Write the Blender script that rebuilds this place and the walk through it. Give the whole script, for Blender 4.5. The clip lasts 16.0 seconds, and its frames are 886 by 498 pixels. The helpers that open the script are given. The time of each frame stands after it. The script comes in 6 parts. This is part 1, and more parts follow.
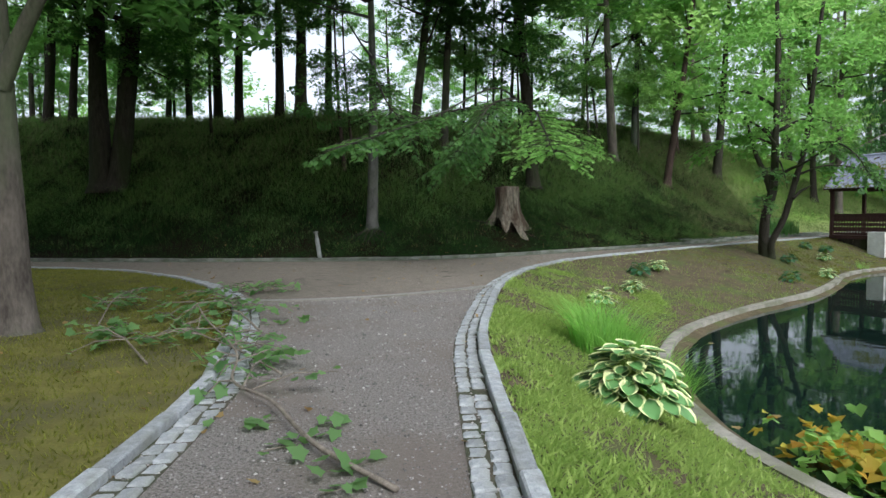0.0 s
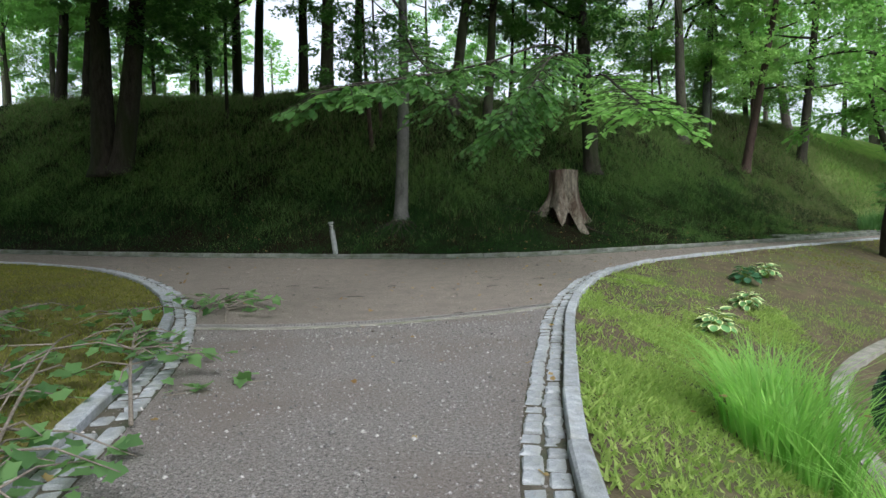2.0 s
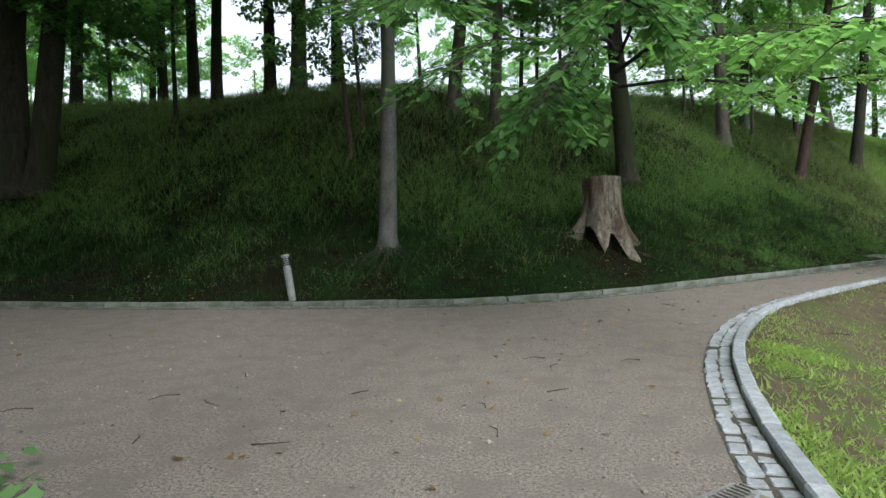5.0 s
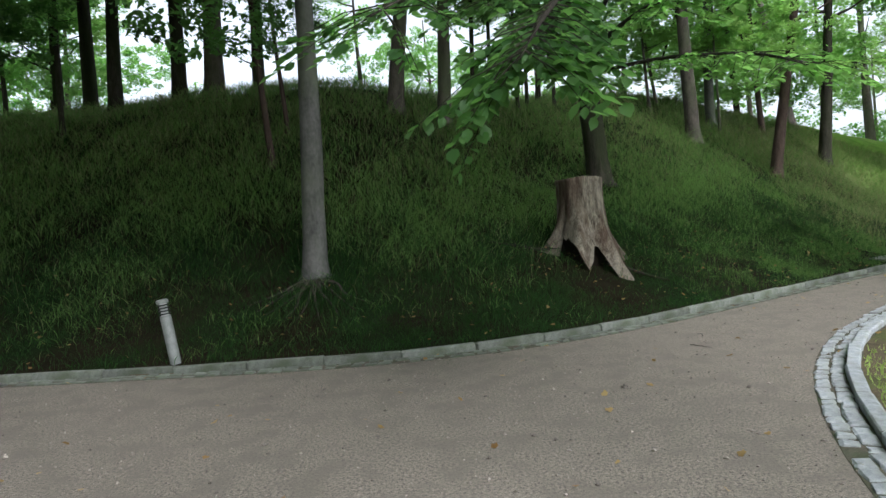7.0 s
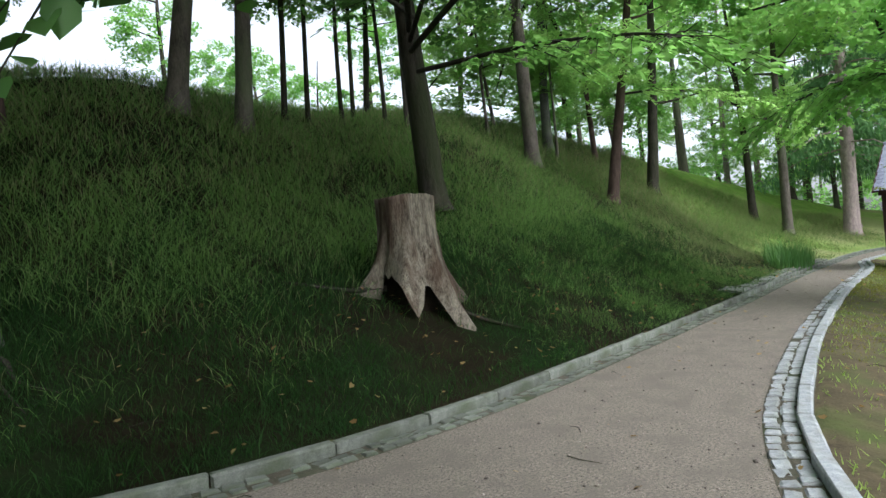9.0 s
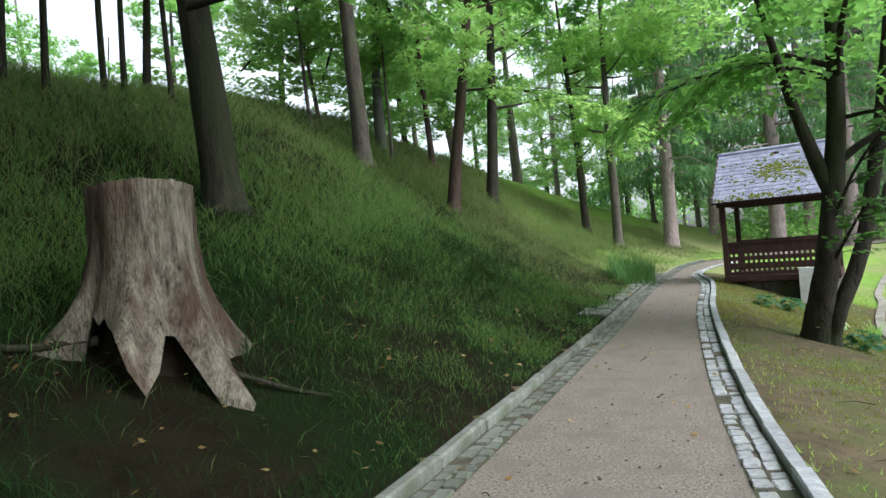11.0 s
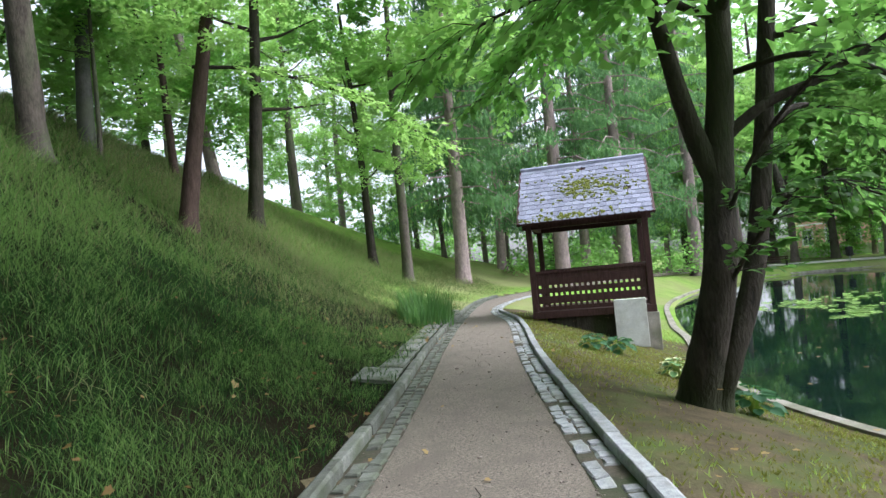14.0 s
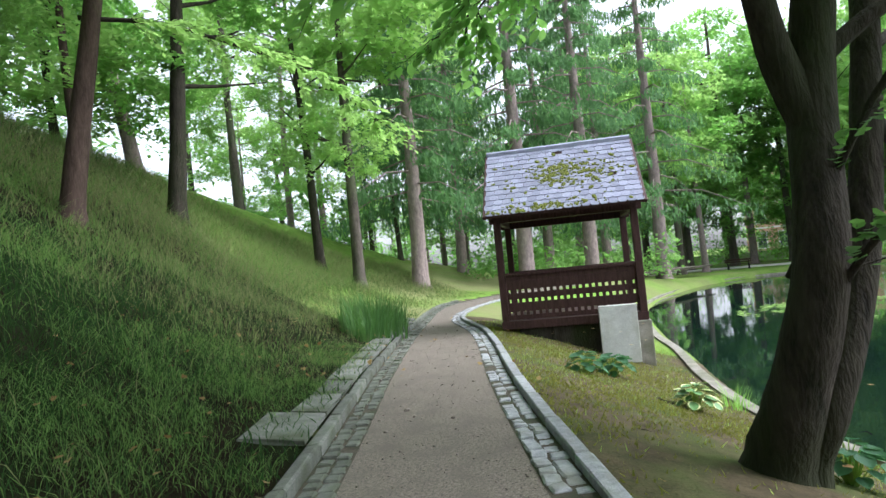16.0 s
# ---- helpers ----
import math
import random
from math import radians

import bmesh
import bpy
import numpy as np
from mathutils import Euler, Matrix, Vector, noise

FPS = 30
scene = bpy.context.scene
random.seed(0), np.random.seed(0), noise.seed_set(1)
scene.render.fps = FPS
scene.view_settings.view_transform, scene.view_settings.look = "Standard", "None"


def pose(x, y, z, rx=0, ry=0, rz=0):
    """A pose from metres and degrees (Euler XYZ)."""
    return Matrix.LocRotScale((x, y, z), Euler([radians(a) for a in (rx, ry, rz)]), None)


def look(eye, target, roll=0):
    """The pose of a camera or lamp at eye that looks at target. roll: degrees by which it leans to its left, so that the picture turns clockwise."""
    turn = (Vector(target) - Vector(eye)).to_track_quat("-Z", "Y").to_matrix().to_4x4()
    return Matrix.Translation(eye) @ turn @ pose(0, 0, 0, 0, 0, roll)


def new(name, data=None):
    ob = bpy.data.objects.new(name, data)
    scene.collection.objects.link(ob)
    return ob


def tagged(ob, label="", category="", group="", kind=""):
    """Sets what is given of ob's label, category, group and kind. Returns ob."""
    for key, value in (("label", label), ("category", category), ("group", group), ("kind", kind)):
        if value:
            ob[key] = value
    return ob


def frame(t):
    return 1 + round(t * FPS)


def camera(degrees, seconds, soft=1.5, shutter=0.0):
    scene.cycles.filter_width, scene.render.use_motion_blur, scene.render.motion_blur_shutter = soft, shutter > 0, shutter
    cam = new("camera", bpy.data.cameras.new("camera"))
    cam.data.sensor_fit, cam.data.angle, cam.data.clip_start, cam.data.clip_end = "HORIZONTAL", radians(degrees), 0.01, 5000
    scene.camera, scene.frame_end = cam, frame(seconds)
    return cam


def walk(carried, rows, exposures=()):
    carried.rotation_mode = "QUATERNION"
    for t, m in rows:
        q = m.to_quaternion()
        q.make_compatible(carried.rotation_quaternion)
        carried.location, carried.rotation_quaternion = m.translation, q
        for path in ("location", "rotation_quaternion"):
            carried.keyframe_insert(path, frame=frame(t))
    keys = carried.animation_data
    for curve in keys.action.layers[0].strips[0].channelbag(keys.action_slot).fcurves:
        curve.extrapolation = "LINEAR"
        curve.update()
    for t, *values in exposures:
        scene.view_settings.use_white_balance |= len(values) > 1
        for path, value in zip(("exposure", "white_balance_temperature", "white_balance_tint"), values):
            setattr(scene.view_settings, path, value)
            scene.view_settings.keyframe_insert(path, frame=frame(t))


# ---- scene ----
cam = camera(72.0, 16.0)
PATH = [
    (0, (0.458, -3.878, 1.391), (0.358, -1.884, 1.277), -0.9),
    (0.5, (0.392, -2.897, 1.385), (0.312, -0.902, 1.262), -0.8),
    (1, (0.328, -1.987, 1.36), (0.244, 0.007, 1.227), -0.4),
    (1.5, (0.327, -1.094, 1.294), (0.195, 0.897, 1.162), -0.5),
    (2, (0.211, -0.227, 1.298), (-0.021, 1.754, 1.157), -0.5),
    (2.5, (0.063, 0.587, 1.32), (-0.165, 2.569, 1.187), -0.5),
    (3, (-0.024, 1.44, 1.323), (-0.251, 3.423, 1.195), -0.8),
    (3.5, (-0.181, 2.224, 1.341), (-0.394, 4.209, 1.229), -1.0),
    (4, (-0.259, 2.968, 1.346), (-0.47, 4.954, 1.251), -1.2),
    (6.5, (-0.798, 6.8, 1.457), (-0.969, 8.791, 1.391), -3.4),
    (7, (-0.661, 7.472, 1.465), (-0.721, 9.47, 1.421), -4.1),
    (7.5, (-0.421, 8.315, 1.417), (-0.328, 10.313, 1.414), -4.7),
    (8, (-0.238, 9.023, 1.435), (0.007, 11.008, 1.449), -4.8),
    (10.5, (1.115, 12.791, 1.598), (1.893, 14.633, 1.597), -4.6),
    (11, (1.53, 13.47, 1.58), (2.477, 15.232, 1.584), -4.7),
    (11.5, (2.106, 14.195, 1.511), (3.163, 15.892, 1.524), -4.8),
    (12, (2.619, 14.826, 1.451), (3.805, 16.436, 1.484), -5.1),
    (12.5, (3.147, 15.379, 1.386), (4.42, 16.921, 1.434), -5.1),
    (13, (3.719, 15.903, 1.371), (5.071, 17.376, 1.431), -5.2),
    (13.5, (4.169, 16.388, 1.35), (5.608, 17.775, 1.422), -5.3),
    (14, (4.663, 16.801, 1.309), (6.147, 18.14, 1.386), -5.2),
    (14.5, (5.135, 17.206, 1.305), (6.65, 18.51, 1.381), -5.3),
    (15, (5.572, 17.587, 1.316), (7.097, 18.879, 1.394), -5.5),
    (15.5, (6.093, 17.981, 1.272), (7.642, 19.244, 1.348), -5.4),
    (16, (6.585, 18.357, 1.254), (8.156, 19.592, 1.332), -5.4),
]
walk(cam, [(t, look(eye, target, roll)) for t, eye, target, roll in PATH],
     exposures=[(0, 1.0, 5900, 9), (4, 1.2, 5900, 9), (7, 1.3, 5900, 9), (10.5, 1.5, 5900, 11), (14, 1.7, 5850, 14), (16, 1.75, 5850, 13)])

# ---------------------------------------------------------------- light
world = bpy.data.worlds.new("overcast_sky")
scene.world = world
world.use_nodes = True
wn = world.node_tree
bgn = wn.nodes["Background"]
sky = wn.nodes.new("ShaderNodeTexSky")
sky.sky_type = "NISHITA"
sky.sun_disc = False
sky.sun_elevation = radians(48)
sky.sun_rotation = radians(150)
sky.air_density, sky.dust_density, sky.ozone_density = 1.0, 4.0, 1.0
veil = wn.nodes.new("ShaderNodeHueSaturation")
veil.inputs["Saturation"].default_value = 0.22
wn.links.new(sky.outputs[0], veil.inputs["Color"])
wn.links.new(veil.outputs[0], bgn.inputs[0])
bgn.inputs[1].default_value = 0.15
sun_data = bpy.data.lights.new("sun", "SUN")
sun_data.energy, sun_data.angle, sun_data.color = 0.5, radians(25), (1.0, 0.96, 0.9)
sun_ob = new("sun", sun_data)
sun_ob.matrix_world = look((20, -30, 45), (0, 5, 0))

# ---------------------------------------------------------------- materials


def nodes_of(m):
    m.use_nodes = True
    nt = m.node_tree
    return nt, nt.nodes["Principled BSDF"]


def mat(name, dark, light, scale=8.0, rough=0.8, bump=0.3, fine=60.0, patch=None, patch_scale=0.6, vary=0.0, island=0.0,
        stretch=(1, 1, 1), metal=0.0, spec=0.12, amount=0.55, depth=0.02):
    """A two-scale noise surface: grain between dark and light, larger patches of a third colour, and relief."""
    m = bpy.data.materials.new(name)
    nt, bs = nodes_of(m)
    N, L = nt.nodes, nt.links
    co = N.new("ShaderNodeTexCoord")
    mp = N.new("ShaderNodeMapping")
    mp.inputs["Scale"].default_value = stretch
    geo = N.new("ShaderNodeNewGeometry")
    L.new(geo.outputs["Position"] if vary == 0 else co.outputs["Object"], mp.inputs["Vector"])
    n1 = N.new("ShaderNodeTexNoise")
    n1.inputs["Scale"].default_value, n1.inputs["Detail"].default_value, n1.inputs["Roughness"].default_value = scale, 6, 0.65
    n2 = N.new("ShaderNodeTexNoise")
    n2.inputs["Scale"].default_value, n2.inputs["Detail"].default_value = fine, 4
    L.new(mp.outputs[0], n1.inputs["Vector"])
    L.new(mp.outputs[0], n2.inputs["Vector"])
    mixf = N.new("ShaderNodeMath")
    mixf.operation = "MULTIPLY_ADD"
    mixf.inputs[1].default_value, mixf.inputs[2].default_value = amount, (1 - amount) * 0.5
    L.new(n2.outputs[0], mixf.inputs[0])
    add = N.new("ShaderNodeMath")
    add.operation = "ADD"
    L.new(n1.outputs[0], add.inputs[0])
    L.new(mixf.outputs[0], add.inputs[1])
    ramp = N.new("ShaderNodeValToRGB")
    ramp.color_ramp.elements[0].position, ramp.color_ramp.elements[0].color = 0.72, (*dark, 1)
    ramp.color_ramp.elements[1].position, ramp.color_ramp.elements[1].color = 1.28, (*light, 1)
    half = N.new("ShaderNodeMath")
    half.operation = "MULTIPLY"
    half.inputs[1].default_value = 1.0
    L.new(add.outputs[0], half.inputs[0])
    rng = N.new("ShaderNodeMapRange")
    rng.inputs["From Min"].default_value, rng.inputs["From Max"].default_value = 0.7, 1.3
    L.new(half.outputs[0], rng.inputs["Value"])
    ramp.color_ramp.elements[0].position, ramp.color_ramp.elements[1].position = 0.05, 0.95
    L.new(rng.outputs[0], ramp.inputs[0])
    col = ramp.outputs[0]
    if patch:
        n3 = N.new("ShaderNodeTexNoise")
        n3.inputs["Scale"].default_value, n3.inputs["Detail"].default_value = patch_scale, 5
        L.new(mp.outputs[0], n3.inputs["Vector"])
        r3 = N.new("ShaderNodeMapRange")
        r3.inputs["From Min"].default_value, r3.inputs["From Max"].default_value = 0.46, 0.64
        L.new(n3.outputs[0], r3.inputs["Value"])
        mx = N.new("ShaderNodeMix")
        mx.data_type = "RGBA"
        L.new(r3.outputs[0], mx.inputs["Factor"])
        L.new(col, mx.inputs["A"])
        mul = N.new("ShaderNodeMix")
        mul.data_type, mul.blend_type = "RGBA", "MIX"
        mul.inputs["Factor"].default_value = 0.75
        L.new(col, mul.inputs["A"])
        mul.inputs["B"].default_value = (*patch, 1)
        L.new(mul.outputs["Result"], mx.inputs["B"])
        col = mx.outputs["Result"]
    if vary or island:
        hs = N.new("ShaderNodeHueSaturation")
        src = N.new("ShaderNodeObjectInfo").outputs["Random"] if vary else geo.outputs["Random Per Island"]
        amt = vary or island
        mr = N.new("ShaderNodeMapRange")
        mr.inputs["To Min"].default_value, mr.inputs["To Max"].default_value = 1 - amt, 1 + amt
        L.new(src, mr.inputs["Value"])
        L.new(mr.outputs[0], hs.inputs["Value"])
        L.new(col, hs.inputs["Color"])
        col = hs.outputs[0]
    L.new(col, bs.inputs["Base Color"])
    bs.inputs["Roughness"].default_value = rough
    bs.inputs["Metallic"].default_value = metal
    bs.inputs["Specular IOR Level"].default_value = spec
    if bump:
        bp = N.new("ShaderNodeBump")
        bp.inputs["Strength"].default_value, bp.inputs["Distance"].default_value = bump, depth
        L.new(add.outputs[0], bp.inputs["Height"])
        L.new(bp.outputs[0], bs.inputs["Normal"])
    return m


def leaf_mat(name, dark, light, through_col, gloss=0.45, sheen=0.2):
    """Leaves: each island its own tone, light passing through."""
    m = bpy.data.materials.new(name)
    nt, bs = nodes_of(m)
    N, L = nt.nodes, nt.links
    geo = N.new("ShaderNodeNewGeometry")
    ramp = N.new("ShaderNodeValToRGB")
    ramp.color_ramp.elements[0].color, ramp.color_ramp.elements[1].color = (*dark, 1), (*light, 1)
    L.new(geo.outputs["Random Per Island"], ramp.inputs[0])
    L.new(ramp.outputs[0], bs.inputs["Base Color"])
    bs.inputs["Roughness"].default_value = gloss
    bs.inputs["Specular IOR Level"].default_value = sheen
    tr = N.new("ShaderNodeBsdfTranslucent")
    tr.inputs["Color"].default_value = (*through_col, 1)
    mx = N.new("ShaderNodeMixShader")
    mx.inputs[0].default_value = 0.5
    L.new(bs.outputs[0], mx.inputs[1])
    L.new(tr.outputs[0], mx.inputs[2])
    L.new(mx.outputs[0], nt.nodes["Material Output"].inputs["Surface"])
    return m


# bank earth, coloured darker than humus to hold the shade under the trees
M_SHADE_SOIL = mat("shaded_meadow_soil", (0.006, 0.0055, 0.0035), (0.022, 0.018, 0.01), 3.0, 0.95, 0.6, 40, patch=(0.009, 0.02, 0.006), patch_scale=0.8, depth=0.05, spec=0.02)
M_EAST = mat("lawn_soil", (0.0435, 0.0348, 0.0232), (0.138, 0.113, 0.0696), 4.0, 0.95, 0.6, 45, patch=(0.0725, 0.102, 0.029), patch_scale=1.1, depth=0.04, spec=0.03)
M_WEST = mat("mossy_turf", (0.0675, 0.0607, 0.0189), (0.169, 0.162, 0.0473), 3.0, 0.95, 0.6, 45, patch=(0.081, 0.0743, 0.0405), patch_scale=0.9, depth=0.04, spec=0.03)
M_FARLAWN = mat("mown_far_lawn", (0.09, 0.165, 0.03), (0.195, 0.315, 0.06), 1.5, 0.95, 0.5, 14, patch=(0.21, 0.195, 0.105), patch_scale=0.15, depth=0.05, spec=0.03)
M_GRAVEL = mat("grey_gravel", (0.031, 0.0279, 0.0248), (0.395, 0.36, 0.329), 45.0, 0.9, 0.9, 140, patch=(0.186, 0.155, 0.132), patch_scale=0.7, amount=1.0, depth=0.02)
M_SAND = mat("packed_sand", (0.034, 0.03, 0.026), (0.32, 0.275, 0.228), 44.0, 0.93, 0.4, 120, patch=(0.145, 0.126, 0.105), patch_scale=3.2, amount=1.0, depth=0.014)
M_GRANITE = mat("granite", (0.165, 0.177, 0.188), (0.42, 0.432, 0.443), 14.0, 0.75, 0.6, 120, patch=(0.195, 0.198, 0.165), patch_scale=2.5, vary=0.16, depth=0.012)
M_KERBD = mat("mossy_kerb_granite", (0.08, 0.088, 0.075), (0.225, 0.23, 0.205), 9.0, 0.85, 0.6, 100, patch=(0.05, 0.065, 0.03), patch_scale=2.5, vary=0.25, depth=0.012)
M_JOINT = mat("joint_sand", (0.045, 0.04, 0.03), (0.12, 0.105, 0.08), 10, 0.95, 0.6, 90, patch=(0.045, 0.06, 0.03), patch_scale=3)
M_CONCRETE = mat("weathered_concrete", (0.154, 0.143, 0.119), (0.364, 0.343, 0.294), 5.0, 0.85, 0.5, 70, patch=(0.119, 0.126, 0.077), patch_scale=1.5)
M_GRATE = mat("galvanised_grate", (0.192, 0.18, 0.168), (0.36, 0.336, 0.312), 20, 0.55, 0.2, 100, metal=0.5)
M_BARK = mat("beech_bark", (0.0375, 0.0312, 0.0263), (0.138, 0.119, 0.1), 5.0, 0.9, 0.7, 30, patch=(0.0938, 0.112, 0.0625), patch_scale=1.5, stretch=(1, 1, 0.35), depth=0.03)
M_BARKG = mat("grey_smooth_bark", (0.04, 0.04, 0.036), (0.125, 0.122, 0.112), 4.0, 0.85, 0.4, 24, patch=(0.09, 0.1, 0.07), patch_scale=1.2, stretch=(1, 1, 0.6), depth=0.02)
M_BARKD = mat("dark_furrowed_bark", (0.016, 0.0145, 0.012), (0.068, 0.058, 0.046), 9.0, 0.95, 0.9, 40, patch=(0.03, 0.038, 0.016), patch_scale=1.4, stretch=(1, 1, 0.22), depth=0.04)
M_BARKR = mat("reddish_bark", (0.03, 0.021, 0.017), (0.09, 0.062, 0.05), 9.0, 0.92, 0.8, 40, stretch=(1, 1, 0.25), depth=0.03)
M_BARKC = mat("conifer_bark", (0.14, 0.112, 0.105), (0.378, 0.301, 0.28), 8.0, 0.92, 0.8, 40, stretch=(1, 1, 0.4), depth=0.03)
M_LEAF = leaf_mat("broad_leaves", (0.07, 0.155, 0.035), (0.2, 0.37, 0.09), (0.36, 0.69, 0.16))
M_LEAFD = leaf_mat("dark_beech_leaves", (0.036, 0.09, 0.03), (0.1, 0.2, 0.06), (0.18, 0.38, 0.08))
M_LEAFY = leaf_mat("bright_maple_leaves", (0.1, 0.2, 0.043), (0.27, 0.45, 0.11), (0.47, 0.75, 0.21))
M_NEEDLE = leaf_mat("spruce_needles", (0.045, 0.112, 0.0525), (0.15, 0.27, 0.128), (0.18, 0.36, 0.12), gloss=0.6)
# the dark blades carry the bank's tree shade in their colour
M_SHADE_GRASS = leaf_mat("meadow_grass", (0.010, 0.030, 0.009), (0.040, 0.088, 0.026), (0.045, 0.11, 0.028), gloss=0.7, sheen=0.03)
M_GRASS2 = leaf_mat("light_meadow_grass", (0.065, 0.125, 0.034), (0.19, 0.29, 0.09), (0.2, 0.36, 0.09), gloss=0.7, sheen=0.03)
M_STRAW = leaf_mat("seeding_grass", (0.12, 0.14, 0.06), (0.3, 0.31, 0.15), (0.26, 0.3, 0.12), gloss=0.8, sheen=0.03)
M_LAWN = leaf_mat("short_lawn", (0.125, 0.195, 0.045), (0.41, 0.5, 0.15), (0.41, 0.59, 0.135), gloss=0.7, sheen=0.06)
M_MOSSY = leaf_mat("mossy_lawn", (0.0945, 0.101, 0.0203), (0.23, 0.23, 0.0473), (0.243, 0.27, 0.054), gloss=0.8, sheen=0.04)
M_ROOFSLATE = mat("grey_slate", (0.17, 0.178, 0.24), (0.34, 0.352, 0.45), 6.0, 0.55, 0.3, 60, vary=0.2, depth=0.01)
M_MOSS = mat("yellow_moss", (0.05, 0.062, 0.012), (0.2, 0.22, 0.05), 30.0, 0.95, 0.9, 70, depth=0.03)
M_DWOOD = mat("dark_stained_wood", (0.0242, 0.0132, 0.0121), (0.0825, 0.044, 0.0396), 6.0, 0.6, 0.35, 50, stretch=(4, 4, 0.6), depth=0.008)
M_STUMP = mat("weathered_stump_wood", (0.02, 0.014, 0.01), (0.28, 0.245, 0.19), 6.5, 0.9, 1.0, 34, patch=(0.045, 0.022, 0.013), patch_scale=2.0, stretch=(1.6, 1.6, 0.35), depth=0.03)
# near-black colour for the shade inside the stump
M_HOLLOW = mat("hollow_shade", (0.008, 0.006, 0.004), (0.03, 0.022, 0.015), 8, 0.95, 0.6, 40)
M_TWIG = mat("twig_bark", (0.098, 0.0812, 0.0658), (0.28, 0.241, 0.196), 20, 0.85, 0.5, 90)
M_WHITE = mat("limestone_slab", (0.42, 0.42, 0.42), (0.728, 0.728, 0.714), 3.0, 0.8, 0.3, 50, patch=(0.392, 0.378, 0.308), patch_scale=1.8)
M_STEEL = mat("brushed_steel", (0.182, 0.189, 0.182), (0.325, 0.332, 0.319), 10, 0.5, 0.15, 80, metal=0.35)
M_BLACK = mat("black_plastic", (0.012, 0.012, 0.012), (0.03, 0.03, 0.03), 15, 0.5, 0.1, 60)
M_BRICKR = mat("pink_render", (0.546, 0.286, 0.247), (0.728, 0.416, 0.351), 1.5, 0.9, 0.2, 12)
M_TRIMW = mat("white_trim", (0.55, 0.55, 0.53), (0.75, 0.75, 0.72), 2, 0.7, 0.1, 20)
M_ROAD = mat("pale_far_path", (0.504, 0.49, 0.462), (0.728, 0.7, 0.658), 1.0, 0.9, 0.2, 12)
M_TILE = mat("red_roof_tiles", (0.10, 0.06, 0.05), (0.19, 0.11, 0.09), 3, 0.8, 0.4, 30)
M_DRY = leaf_mat("fallen_leaves", (0.16, 0.085, 0.03), (0.46, 0.36, 0.16), (0.25, 0.15, 0.05), gloss=0.7)
M_PETAL = leaf_mat("yellow_orange_leaves", (0.336, 0.168, 0.021), (0.504, 0.504, 0.07), (0.56, 0.35, 0.042), gloss=0.6)

m = bpy.data.materials.new("pond_water")
nt, bs = nodes_of(m)
bs.inputs["Base Color"].default_value = (0.005, 0.013, 0.010, 1)
bs.inputs["Roughness"].default_value = 0.03
bs.inputs["IOR"].default_value = 1.33
bs.inputs["Specular IOR Level"].default_value = 0.45
nz = nt.nodes.new("ShaderNodeTexNoise")
nz.inputs["Scale"].default_value, nz.inputs["Detail"].default_value = 1.6, 3
bp = nt.nodes.new("ShaderNodeBump")
bp.inputs["Strength"].default_value, bp.inputs["Distance"].default_value = 0.12, 0.02
gp = nt.nodes.new("ShaderNodeNewGeometry")
nt.links.new(gp.outputs["Position"], nz.inputs["Vector"])
nt.links.new(nz.outputs[0], bp.inputs["Height"])
nt.links.new(bp.outputs[0], bs.inputs["Normal"])
M_WATER = m

m = bpy.data.materials.new("window_glass")
nt, bs = nodes_of(m)
bs.inputs["Base Color"].default_value = (0.05, 0.06, 0.07, 1)
bs.inputs["Roughness"].default_value = 0.05
M_GLASS = m

# ---------------------------------------------------------------- plan
# centre lines of the kerbs and the pond's rim, in metres
KERB_R = [(1.05, -9), (0.95, -5), (0.78, -1.5), (0.62, 0.8), (0.55, 2.3), (0.58, 3.6), (0.72, 5.4), (0.9, 7.2), (1.22, 9.0), (1.8, 11.0), (2.65, 12.8), (3.7, 14.3),
          (4.95, 15.6), (6.65, 17.2), (9.3, 19.5), (12.2, 21.9), (15.0, 24.05), (17.0, 25.7), (19.3, 27.9), (22, 29.6), (25.5, 30.9), (31, 31.8), (40, 31.9), (55, 31)]
KERB_L = [(-1.2, -9), (-1.35, -4), (-1.5, -1.5), (-1.72, 0.7), (-2.06, 1.95), (-2.5, 3.4), (-3.1, 5.0), (-4.1, 6.9), (-5.5, 8.8), (-7.2, 10.5), (-9, 11.8), (-11.5, 12.8), (-15, 13.6), (-24, 15.2), (-45, 19)]
KERB_B = [(-45, 22), (-24, 18.2), (-16, 16.5), (-11, 15.4), (-7.5, 14.95), (-5, 14.75), (-2.9, 14.65), (-1.4, 14.75), (0.2, 15.2), (2, 16.2), (4.2, 17.8), (6.8, 19.85), (10, 22.35),
          (12.2, 24.1), (15.9, 26.9), (18.7, 28.9), (22.0, 31.2), (25, 32.9), (29, 34.0), (36, 34.4), (55, 33.6)]
SHORE = [(12, -16), (8, -8), (5.2, -2.6), (3.9, 0.2), (3.3, 2.0), (3.15, 3.2), (3.28, 4.7), (3.85, 6.7), (5.0, 8.8), (7.2, 11.2), (10.0, 13.7), (12.1, 16.2), (13.6, 18.3), (15.3, 20.0), (17.8, 21.5),
         (21, 23.0), (24.5, 24.8), (33, 28.2), (43, 29.8), (52, 29), (57, 24), (57, 10), (50, -8), (38, -20), (22, -22)]
RIM_Z, WATER_Z = -1.0, -1.13


